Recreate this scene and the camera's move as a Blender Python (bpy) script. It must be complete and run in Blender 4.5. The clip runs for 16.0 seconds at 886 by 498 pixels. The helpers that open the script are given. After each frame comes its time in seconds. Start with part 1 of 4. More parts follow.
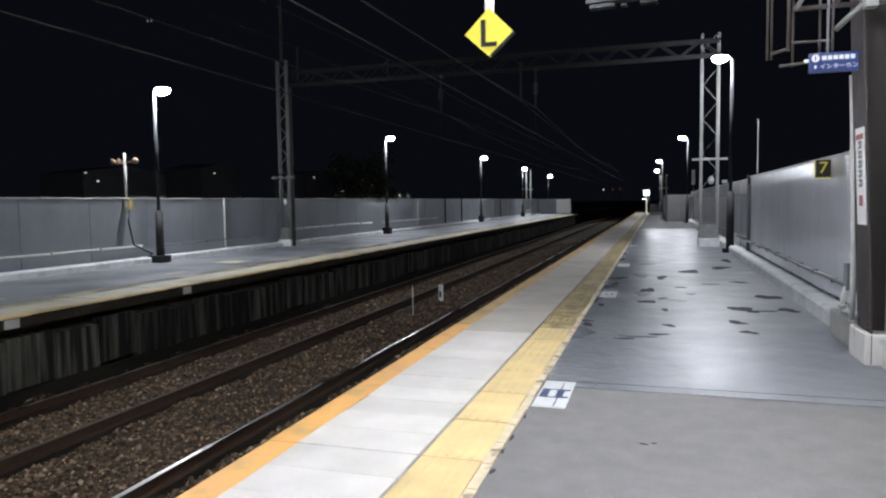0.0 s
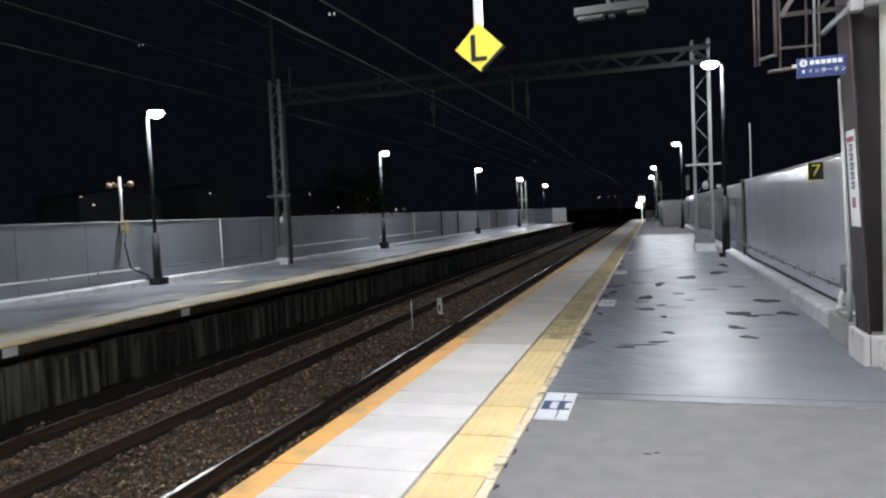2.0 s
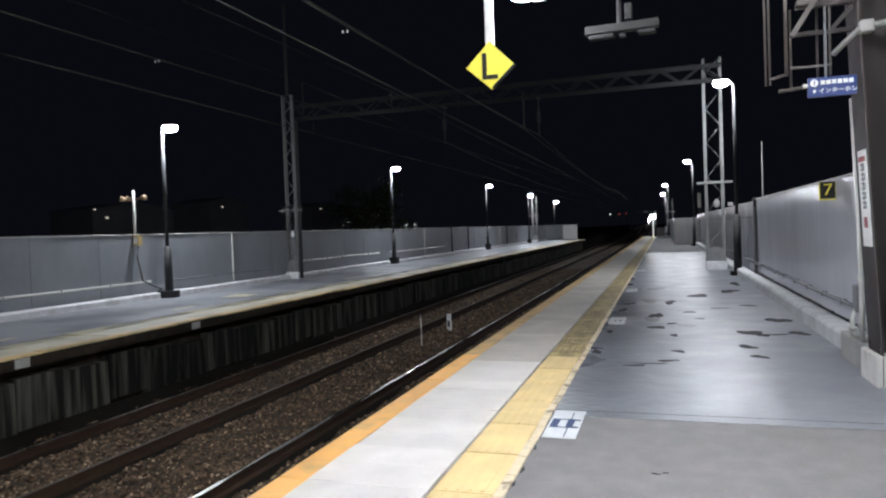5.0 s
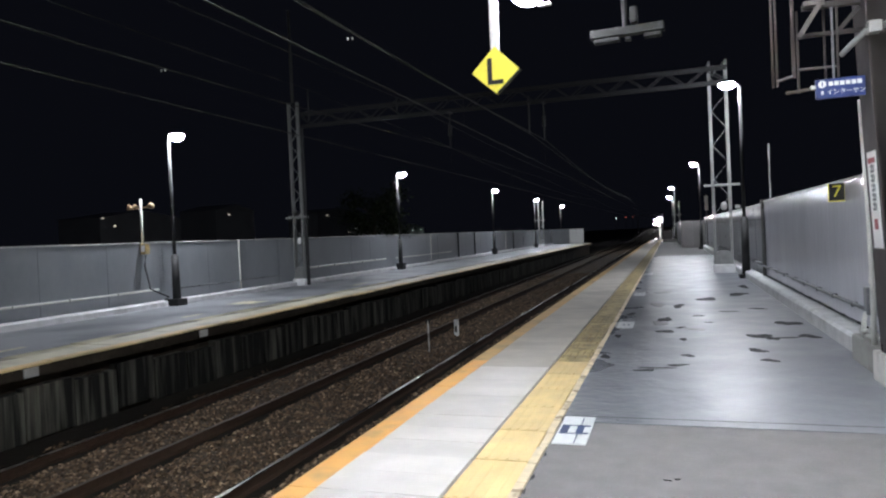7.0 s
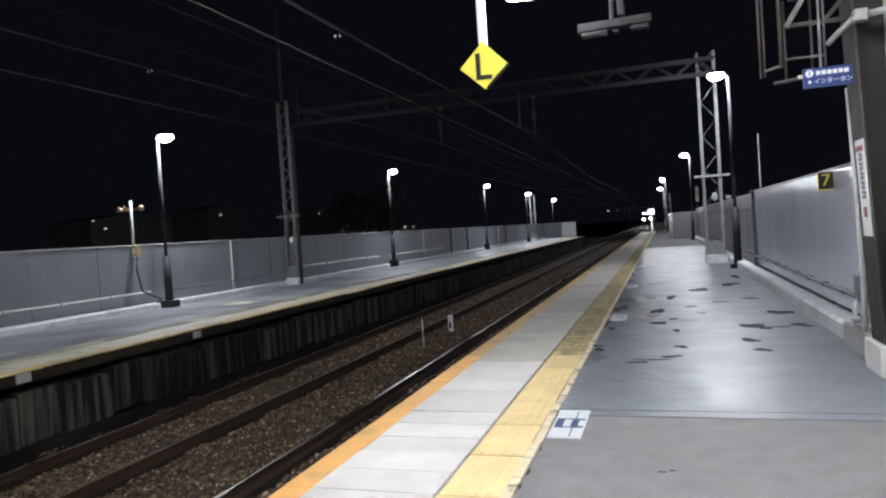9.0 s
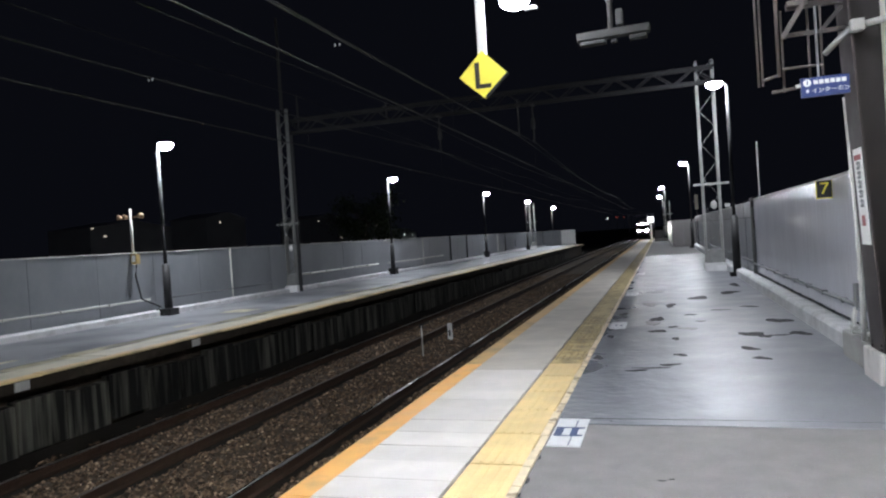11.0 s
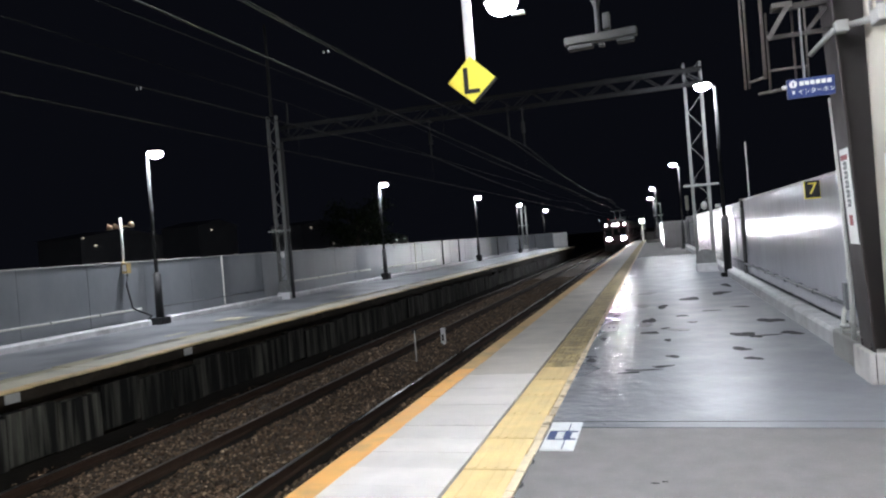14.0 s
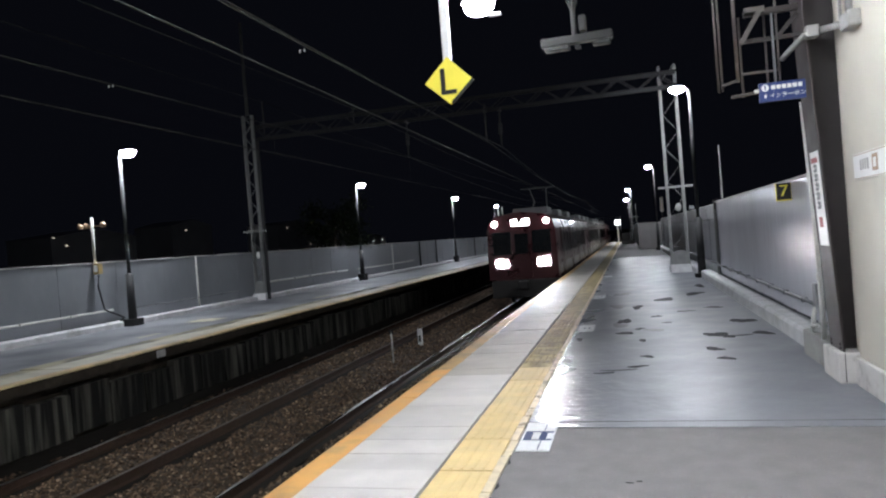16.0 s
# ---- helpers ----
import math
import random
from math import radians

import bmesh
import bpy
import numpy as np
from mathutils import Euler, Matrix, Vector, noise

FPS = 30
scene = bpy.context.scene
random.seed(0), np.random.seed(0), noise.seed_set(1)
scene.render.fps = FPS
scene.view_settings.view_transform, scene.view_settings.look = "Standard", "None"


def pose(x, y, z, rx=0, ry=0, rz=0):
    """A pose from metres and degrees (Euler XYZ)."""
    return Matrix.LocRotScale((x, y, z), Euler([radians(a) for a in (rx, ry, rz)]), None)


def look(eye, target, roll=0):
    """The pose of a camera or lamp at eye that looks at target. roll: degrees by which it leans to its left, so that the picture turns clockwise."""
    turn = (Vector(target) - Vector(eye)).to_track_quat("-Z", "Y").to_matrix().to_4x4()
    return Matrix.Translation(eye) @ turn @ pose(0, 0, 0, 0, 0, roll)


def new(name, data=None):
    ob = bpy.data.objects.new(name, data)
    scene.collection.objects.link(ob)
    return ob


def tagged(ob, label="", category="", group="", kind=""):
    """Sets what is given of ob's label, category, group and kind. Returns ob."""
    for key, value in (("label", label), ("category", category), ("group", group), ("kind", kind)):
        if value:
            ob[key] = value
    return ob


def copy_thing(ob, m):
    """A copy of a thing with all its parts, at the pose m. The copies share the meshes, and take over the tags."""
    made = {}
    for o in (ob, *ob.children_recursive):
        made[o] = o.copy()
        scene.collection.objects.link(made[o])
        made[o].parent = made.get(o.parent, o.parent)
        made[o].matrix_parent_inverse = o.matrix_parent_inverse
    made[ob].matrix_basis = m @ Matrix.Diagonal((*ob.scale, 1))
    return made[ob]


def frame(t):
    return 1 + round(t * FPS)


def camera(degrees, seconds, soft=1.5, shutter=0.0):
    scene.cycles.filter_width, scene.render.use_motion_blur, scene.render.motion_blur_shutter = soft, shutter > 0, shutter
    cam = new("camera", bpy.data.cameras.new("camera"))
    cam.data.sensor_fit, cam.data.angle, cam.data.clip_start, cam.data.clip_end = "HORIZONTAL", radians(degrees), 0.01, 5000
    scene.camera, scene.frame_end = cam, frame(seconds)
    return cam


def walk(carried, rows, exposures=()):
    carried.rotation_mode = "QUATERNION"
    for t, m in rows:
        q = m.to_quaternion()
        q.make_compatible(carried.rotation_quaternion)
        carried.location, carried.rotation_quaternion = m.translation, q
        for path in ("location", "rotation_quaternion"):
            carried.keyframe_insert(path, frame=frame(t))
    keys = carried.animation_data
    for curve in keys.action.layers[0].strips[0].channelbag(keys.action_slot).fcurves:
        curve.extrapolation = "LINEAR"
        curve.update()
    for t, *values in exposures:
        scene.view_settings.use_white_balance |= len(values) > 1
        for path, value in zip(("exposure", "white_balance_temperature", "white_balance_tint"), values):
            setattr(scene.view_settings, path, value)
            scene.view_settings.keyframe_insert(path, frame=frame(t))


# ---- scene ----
cam = camera(65.4, 16.0, soft=2.2)
PATH = [
    (0, (0.201, 0.55, 1.586), (-0.39, 2.455, 1.452), -0.8),
    (0.5, (0.213, 0.553, 1.599), (-0.377, 2.461, 1.491), -1.9),
    (1, (0.203, 0.553, 1.598), (-0.389, 2.46, 1.485), -2.1),
    (1.5, (0.206, 0.548, 1.597), (-0.372, 2.459, 1.471), -2.2),
    (2, (0.21, 0.544, 1.608), (-0.374, 2.455, 1.51), -2.6),
    (2.5, (0.209, 0.543, 1.601), (-0.371, 2.454, 1.491), -2.6),
    (3, (0.212, 0.546, 1.608), (-0.361, 2.46, 1.504), -2.8),
    (3.5, (0.213, 0.545, 1.609), (-0.347, 2.463, 1.512), -2.7),
    (4, (0.214, 0.547, 1.606), (-0.358, 2.462, 1.526), -1.9),
    (4.5, (0.213, 0.545, 1.601), (-0.368, 2.456, 1.508), -2.2),
    (5, (0.222, 0.525, 1.616), (-0.389, 2.429, 1.564), -2.1),
    (7.5, (0.208, 0.547, 1.624), (-0.419, 2.446, 1.592), -2.7),
    (8, (0.211, 0.549, 1.626), (-0.407, 2.451, 1.6), -3.0),
    (8.5, (0.208, 0.55, 1.624), (-0.403, 2.454, 1.579), -3.4),
    (9, (0.218, 0.554, 1.627), (-0.391, 2.458, 1.578), -3.8),
    (11.5, (0.223, 0.537, 1.632), (-0.382, 2.443, 1.608), -3.8),
    (12, (0.224, 0.529, 1.628), (-0.37, 2.439, 1.596), -4.1),
    (12.5, (0.236, 0.545, 1.635), (-0.362, 2.453, 1.612), -4.2),
    (13, (0.232, 0.547, 1.637), (-0.362, 2.457, 1.609), -4.2),
    (13.5, (0.238, 0.543, 1.641), (-0.369, 2.449, 1.619), -4.4),
    (14, (0.239, 0.548, 1.642), (-0.346, 2.46, 1.626), -4.6),
    (14.5, (0.237, 0.555, 1.646), (-0.343, 2.469, 1.635), -4.5),
    (15, (0.241, 0.563, 1.643), (-0.323, 2.482, 1.642), -4.9),
    (15.5, (0.236, 0.553, 1.636), (-0.309, 2.478, 1.625), -4.4),
    (16, (0.242, 0.562, 1.642), (-0.28, 2.493, 1.623), -4.5),
]
walk(cam, [(t, look(eye, target, roll)) for t, eye, target, roll in PATH],
     exposures=((0, 0.0), (13.5, 0.0), (15.0, -0.05), (15.5, -0.1), (16, -0.28)))

# ---- light ----
world = bpy.data.worlds.new("night")
world.use_nodes = True
scene.world = world
world.node_tree.nodes["Background"].inputs[0].default_value = (0.55, 0.62, 1.0, 1)
world.node_tree.nodes["Background"].inputs[1].default_value = 0.005

LAMP_GLOW = 840.0      # platform lamps
NEAR_GLOW = 340.0      # lamp at the roof's end
TUBE_GLOW = 520.0       # tubes under the roof
HEADLIGHT_GLOW = 5500.0


# ---- materials ----
def material(name, colour, rough=0.6, metal=0.0, vary=0.25, scale=6.0, bump=0.2, bump_scale=60.0, rough_vary=0.1,
             coat=0.0, local=False, stretch=(1, 1, 1), per_piece=0.0, second=None, second_at=(0.5, 0.7), second_scale=1.2, ripple=None, spec=0.5):
    """A surface with variation at two scales, relief, and an optional second tone in patches."""
    m = bpy.data.materials.new(name)
    m.use_nodes = True
    t = m.node_tree
    n, l = t.nodes, t.links
    b = n["Principled BSDF"]
    co = n.new("ShaderNodeTexCoord")
    mp = n.new("ShaderNodeMapping")
    mp.inputs["Scale"].default_value = stretch
    geo = n.new("ShaderNodeNewGeometry")
    l.new(co.outputs["Object"] if local else geo.outputs["Position"], mp.inputs[0])
    big, fine = n.new("ShaderNodeTexNoise"), n.new("ShaderNodeTexNoise")
    for node, sc, det in ((big, scale, 6), (fine, bump_scale, 4)):
        node.inputs["Scale"].default_value, node.inputs["Detail"].default_value = sc, det
        l.new(mp.outputs[0], node.inputs[0])
    mix = n.new("ShaderNodeMath")
    mix.operation = "MULTIPLY_ADD"
    l.new(fine.outputs[0], mix.inputs[0])
    mix.inputs[1].default_value = 0.4
    l.new(big.outputs[0], mix.inputs[2])
    ramp = n.new("ShaderNodeMapRange")
    l.new(mix.outputs[0], ramp.inputs[0])
    ramp.inputs[1].default_value, ramp.inputs[2].default_value = 0.35, 1.05
    ramp.inputs[3].default_value, ramp.inputs[4].default_value = 1 - vary, 1 + vary
    col = n.new("ShaderNodeMix")
    col.data_type, col.blend_type = "RGBA", "MULTIPLY"
    col.inputs[0].default_value = 1.0
    col.inputs[6].default_value = (*colour, 1)
    l.new(ramp.outputs[0], col.inputs[7])
    out = col.outputs[2]
    if second:
        patch = n.new("ShaderNodeTexNoise")
        patch.inputs["Scale"].default_value, patch.inputs["Detail"].default_value = second_scale, 7
        l.new(mp.outputs[0], patch.inputs[0])
        r2 = n.new("ShaderNodeMapRange")
        l.new(patch.outputs[0], r2.inputs[0])
        r2.inputs[1].default_value, r2.inputs[2].default_value = second_at
        c2 = n.new("ShaderNodeMix")
        c2.data_type = "RGBA"
        l.new(r2.outputs[0], c2.inputs[0])
        l.new(out, c2.inputs[6])
        c2.inputs[7].default_value = (*second, 1)
        out = c2.outputs[2]
    if per_piece:
        info = n.new("ShaderNodeObjectInfo")
        r3 = n.new("ShaderNodeMapRange")
        l.new(info.outputs["Random"], r3.inputs[0])
        r3.inputs[3].default_value, r3.inputs[4].default_value = 1 - per_piece, 1 + per_piece
        c3 = n.new("ShaderNodeMix")
        c3.data_type, c3.blend_type = "RGBA", "MULTIPLY"
        c3.inputs[0].default_value = 1.0
        l.new(out, c3.inputs[6])
        l.new(r3.outputs[0], c3.inputs[7])
        out = c3.outputs[2]
    l.new(out, b.inputs["Base Color"])
    rr = n.new("ShaderNodeMapRange")
    l.new(big.outputs[0], rr.inputs[0])
    rr.inputs[1].default_value, rr.inputs[2].default_value = 0.2, 0.8
    rr.inputs[3].default_value, rr.inputs[4].default_value = max(0.03, rough - rough_vary), min(1, rough + rough_vary)
    l.new(rr.outputs[0], b.inputs["Roughness"])
    b.inputs["Metallic"].default_value = metal
    b.inputs["Specular IOR Level"].default_value = spec
    b.inputs["Coat Weight"].default_value = coat
    if bump:
        bp = n.new("ShaderNodeBump")
        bp.inputs["Strength"].default_value, bp.inputs["Distance"].default_value = bump, 0.01
        l.new(mix.outputs[0], bp.inputs["Height"])
        l.new(bp.outputs[0], b.inputs["Normal"])
        if ripple:
            wave_map, wave, wb = n.new("ShaderNodeMapping"), n.new("ShaderNodeTexNoise"), n.new("ShaderNodeBump")
            wave_map.inputs["Scale"].default_value = ripple[2]
            l.new(geo.outputs["Position"], wave_map.inputs[0])
            l.new(wave_map.outputs[0], wave.inputs[0])
            wave.inputs["Scale"].default_value, wave.inputs["Detail"].default_value = ripple[1], 3
            wb.inputs["Strength"].default_value, wb.inputs["Distance"].default_value = ripple[0], ripple[3] if len(ripple) > 3 else 0.03
            l.new(wave.outputs[0], wb.inputs["Height"])
            l.new(wb.outputs[0], bp.inputs["Normal"])
    return m


def wetted(m, x_dry, x_wet):
    """Makes a floor wetter, and its film wavier, from x_dry towards x_wet, with an uneven border."""
    t = m.node_tree
    n, l = t.nodes, t.links
    b = n["Principled BSDF"]
    geo, axes, uneven, sum_, wet = (n.new("ShaderNode" + k) for k in ("NewGeometry", "SeparateXYZ", "TexNoise", "Math", "MapRange"))
    l.new(geo.outputs["Position"], axes.inputs[0])
    l.new(geo.outputs["Position"], uneven.inputs[0])
    uneven.inputs["Scale"].default_value, uneven.inputs["Detail"].default_value = 0.9, 2
    sum_.operation = "MULTIPLY_ADD"
    l.new(uneven.outputs[0], sum_.inputs[0])
    sum_.inputs[1].default_value = 0.8
    l.new(axes.outputs[0], sum_.inputs[2])
    l.new(sum_.outputs[0], wet.inputs[0])
    wet.interpolation_type = "SMOOTHSTEP"
    wet.inputs[1].default_value, wet.inputs[2].default_value = x_dry + 0.4, x_wet + 0.4
    dry = b.inputs["Roughness"].links[0].from_socket
    mix = n.new("ShaderNodeMix")
    l.new(wet.outputs[0], mix.inputs[0])
    l.new(dry, mix.inputs[2])
    mix.inputs[3].default_value = 0.23
    l.new(mix.outputs[0], b.inputs["Roughness"])
    wave_map, wave, height, bump = (n.new("ShaderNode" + k) for k in ("Mapping", "TexNoise", "Math", "Bump"))
    wave_map.inputs["Scale"].default_value = (0.7, 1.2, 1.0)
    l.new(geo.outputs["Position"], wave_map.inputs[0])
    l.new(wave_map.outputs[0], wave.inputs[0])
    wave.inputs["Scale"].default_value, wave.inputs["Detail"].default_value = 9.0, 3
    height.operation = "MULTIPLY"
    l.new(wave.outputs[0], height.inputs[0])
    l.new(wet.outputs[0], height.inputs[1])
    bump.inputs["Strength"].default_value, bump.inputs["Distance"].default_value = 1.0, 0.034
    l.new(height.outputs[0], bump.inputs["Height"])
    l.new(b.inputs["Normal"].links[0].from_socket, bump.inputs["Normal"])
    l.new(bump.outputs[0], b.inputs["Normal"])
    return m


def glow(name, colour, strength):
    m = bpy.data.materials.new(name)
    m.use_nodes = True
    b = m.node_tree.nodes["Principled BSDF"]
    b.inputs["Base Color"].default_value = (*colour, 1)
    b.inputs["Emission Color"].default_value = (*colour, 1)
    b.inputs["Emission Strength"].default_value = strength
    return m


M_WHITE_SLAB = material("pale concrete slab", (0.68, 0.642, 0.615), 0.62, vary=0.14, scale=3, bump=0.15, bump_scale=90, per_piece=0.05, second=(0.58, 0.545, 0.515), second_at=(0.5, 0.85), second_scale=1.6)
M_LINE_DIRT = material("brown grime in the ribs", (0.2, 0.145, 0.065), 0.9, vary=0.5, scale=12, bump=0.4, second=(0.45, 0.34, 0.14), second_at=(0.5, 0.6), second_scale=9)
M_YELLOW = material("yellow tactile slab", (0.74, 0.56, 0.27), 0.6, vary=0.18, scale=4, bump=0.2, bump_scale=80, per_piece=0.08, second=(0.62, 0.47, 0.22), second_at=(0.52, 0.82), second_scale=1.6)
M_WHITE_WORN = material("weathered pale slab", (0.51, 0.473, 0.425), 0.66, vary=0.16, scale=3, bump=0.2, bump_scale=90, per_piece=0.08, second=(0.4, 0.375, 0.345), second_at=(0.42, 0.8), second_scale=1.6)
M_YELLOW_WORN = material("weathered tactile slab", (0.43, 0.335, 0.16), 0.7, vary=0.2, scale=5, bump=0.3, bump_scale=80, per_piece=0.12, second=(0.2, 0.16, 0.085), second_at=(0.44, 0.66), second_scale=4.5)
M_PALE_YELLOW = material("pale border strip", (0.72, 0.6, 0.43), 0.6, vary=0.25, scale=9, bump=0.2, second=(0.3, 0.22, 0.14), second_at=(0.55, 0.66), second_scale=6)
M_ORANGE = material("orange edge paint", (0.82, 0.44, 0.13), 0.5, vary=0.12, scale=5, bump=0.12, second=(0.55, 0.33, 0.13), second_at=(0.55, 0.75), second_scale=3)
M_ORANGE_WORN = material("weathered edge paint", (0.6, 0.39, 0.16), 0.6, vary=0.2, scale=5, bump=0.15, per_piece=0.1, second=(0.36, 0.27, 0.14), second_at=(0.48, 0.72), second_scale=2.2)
M_DRY = material("worn grey resin floor", (0.174, 0.166, 0.167), 0.75, vary=0.24, scale=5.0, bump=0.25, bump_scale=70, rough_vary=0.08, second=(0.25, 0.232, 0.218), second_at=(0.62, 0.74), second_scale=55)
M_COAT = material("glossy blue-grey floor coating", (0.195, 0.203, 0.225), 0.4, ripple=(0.9, 1.7, (1.2, 0.9, 1.0)), vary=0.2, scale=1.3, bump=0.14, bump_scale=26, rough_vary=0.14, second=(0.15, 0.158, 0.178), second_at=(0.15, 0.9), second_scale=0.9)
wetted(M_COAT, 0.3, -1.35)
M_TRAY = material("dull grey light tray", (0.0095, 0.0095, 0.0105), 0.7, vary=0.2, scale=8, bump=0.1)
M_FITTING = material("grey painted pipe fitting", (0.3, 0.295, 0.285), 0.6, vary=0.2, scale=8, bump=0.1)
M_PUDDLE = material("dark damp stain", (0.024, 0.025, 0.028), 0.9, vary=0.3, scale=12, bump=0.1, rough_vary=0.04)
M_WATER = material("thin water film", (0.05, 0.052, 0.056), 0.36, vary=0.1, scale=8, bump=0.05, rough_vary=0.03)
M_CONCRETE = material("weathered concrete", (0.34, 0.335, 0.32), 0.8, vary=0.3, scale=3, bump=0.5, bump_scale=50, second=(0.16, 0.155, 0.14), second_at=(0.5, 0.7), second_scale=1.5)
# both concretes are kept very dark: the shade below the platform edge is in their colour
M_DARK_CONCRETE = material("dark platform concrete", (0.022, 0.017, 0.0125), 0.9, vary=0.4, scale=2.2, bump=0.6, bump_scale=30, second=(0.036, 0.03, 0.022), second_at=(0.5, 0.72), second_scale=3.5, spec=0.12)
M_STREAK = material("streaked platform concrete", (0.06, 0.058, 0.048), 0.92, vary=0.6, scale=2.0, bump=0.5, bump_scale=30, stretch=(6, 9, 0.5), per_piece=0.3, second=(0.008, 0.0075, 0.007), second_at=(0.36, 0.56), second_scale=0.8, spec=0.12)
# near run paler, next run darker: their unequal light is put into the colour
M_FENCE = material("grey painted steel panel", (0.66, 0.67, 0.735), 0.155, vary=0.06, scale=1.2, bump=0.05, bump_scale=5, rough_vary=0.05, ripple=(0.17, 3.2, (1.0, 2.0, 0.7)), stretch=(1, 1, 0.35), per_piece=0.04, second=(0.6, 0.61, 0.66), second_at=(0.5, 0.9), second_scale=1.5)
M_FENCE_MID = material("steel panel of the dimmer run", (0.2, 0.205, 0.222), 0.42, vary=0.16, scale=1.6, bump=0.12, bump_scale=9, rough_vary=0.1, ripple=(0.16, 3.2, (1.0, 2.0, 0.7)), stretch=(1, 1, 0.4), per_piece=0.08, second=(0.14, 0.143, 0.157), second_at=(0.5, 0.85), second_scale=1.5)
M_FENCE_TOP = material("pale glossy sheet", (0.8, 0.8, 0.82), 0.14, vary=0.08, scale=2, bump=0.03, bump_scale=5, rough_vary=0.04, per_piece=0.06)
M_FENCE_DULL = material("drab beige-grey fence panel", (0.15, 0.143, 0.142), 0.5, vary=0.15, scale=2, bump=0.1, per_piece=0.08)
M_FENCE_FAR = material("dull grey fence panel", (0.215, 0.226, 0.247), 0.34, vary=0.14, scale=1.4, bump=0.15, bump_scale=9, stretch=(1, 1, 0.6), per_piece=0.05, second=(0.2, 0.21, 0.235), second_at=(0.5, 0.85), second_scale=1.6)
M_COPING = material("pale fence coping", (0.55, 0.55, 0.52), 0.5, vary=0.15, scale=5, bump=0.1)
M_KERB = material("whitish kerb concrete", (0.66, 0.66, 0.67), 0.7, vary=0.22, scale=4, bump=0.4, bump_scale=60, second=(0.47, 0.47, 0.465), second_at=(0.52, 0.75), second_scale=2.5)
M_GALV = material("galvanised steel", (0.17, 0.175, 0.17), 0.6, metal=0.2, vary=0.25, scale=8, bump=0.1, second=(0.2, 0.19, 0.17), second_at=(0.56, 0.74), second_scale=5)
M_OLD_STEEL = material("dark weathered steel", (0.036, 0.036, 0.036), 0.8, vary=0.3, scale=6, bump=0.1, spec=0.12)
M_PIPE = material("grey conduit", (0.15, 0.155, 0.165), 0.5, vary=0.2, scale=8, bump=0.1)
M_RACK = material("dull brown-grey rack pipe", (0.07, 0.06, 0.057), 0.6, vary=0.25, scale=8, bump=0.1)
M_FOOT = material("pale chipped concrete", (0.6, 0.57, 0.55), 0.8, vary=0.15, scale=4, bump=0.4, bump_scale=50, second=(0.38, 0.35, 0.33), second_at=(0.55, 0.72), second_scale=5)
# lighter copy of the column brown, with the light on its track side painted in
M_BROWN_LIT = material("brown painted steel of the lit side", (0.031, 0.0235, 0.0245), 0.6, vary=0.15, scale=4, bump=0.1)
M_BROWN = material("dark brown painted steel", (0.02, 0.0152, 0.015), 0.6, vary=0.2, scale=5, bump=0.12)
M_POLE_DARK = material("black pole sleeve", (0.012, 0.012, 0.0135), 0.7, vary=0.25, scale=8, bump=0.1)
M_GANTRY = material("dark truss steel", (0.019, 0.019, 0.0205), 0.85, vary=0.3, scale=6, bump=0.1, spec=0.12)
M_POLE = material("dark grey lamp pole", (0.014, 0.0145, 0.016), 0.85, metal=0.0, vary=0.2, scale=8, bump=0.1)
M_RAIL_SIDE = material("rusty rail flank", (0.034, 0.02, 0.0135), 0.85, vary=0.35, scale=12, bump=0.4, spec=0.12)
M_RAIL_WORN = material("polished rail head", (0.36, 0.36, 0.36), 0.3, metal=1.0, vary=0.3, scale=9, bump=0.04, rough_vary=0.24, stretch=(1, 0.05, 1))
M_RAIL_MID = material("half-worn rail head", (0.24, 0.23, 0.22), 0.3, metal=0.9, vary=0.2, scale=9, bump=0.05, stretch=(6, 0.4, 6))
M_RAIL_TOP = material("dull rail head", (0.045, 0.03, 0.021), 0.75, metal=0.1, vary=0.15, scale=9, bump=0.05, stretch=(6, 0.4, 6))
M_BALLAST = material("brown ballast bed", (0.074, 0.054, 0.038), 0.95, vary=0.5, scale=16, bump=1.0, bump_scale=28, second=(0.022, 0.016, 0.012), second_at=(0.46, 0.6), second_scale=22, spec=0.12)
# near-black tone for the strips laid on the track bed
M_DARK_STRIP = material("dark strip on the track bed", (0.012, 0.0095, 0.0075), 0.95, vary=0.4, scale=8, bump=0.8, bump_scale=25, spec=0.12)
M_EARTH = material("dark ground", (0.03, 0.03, 0.028), 0.95, vary=0.4, scale=0.3, bump=0.3, bump_scale=3, spec=0.12)
M_CREAM = material("cream wall cladding", (0.62, 0.58, 0.5), 0.6, vary=0.08, scale=1.5, bump=0.1, second=(0.52, 0.49, 0.43), second_at=(0.55, 0.8), second_scale=1.2)
M_SIGN_YELLOW = material("yellow sign enamel", (0.9, 0.78, 0.1), 0.4, vary=0.06, scale=6, bump=0.03)
M_BLACK = material("black paint", (0.014, 0.013, 0.012), 0.5, vary=0.15, scale=10, bump=0.05)
M_BLUE = material("blue sign enamel", (0.02, 0.04, 0.16), 0.4, vary=0.08, scale=6, bump=0.03)
M_NAVY = material("navy floor print", (0.02, 0.042, 0.13), 0.6, vary=0.2, scale=25, bump=0.1)
M_WHITE = material("white paint", (0.78, 0.78, 0.77), 0.5, vary=0.08, scale=8, bump=0.05)
M_MARK = material("scuffed white floor sheet", (0.66, 0.67, 0.68), 0.55, vary=0.15, scale=14, bump=0.08)
M_RED = material("dull red print", (0.3, 0.06, 0.07), 0.5, vary=0.1, scale=8, bump=0.05)
M_ORANGE_BOX = material("ochre box paint", (0.42, 0.3, 0.12), 0.55, vary=0.15, scale=9, bump=0.05)
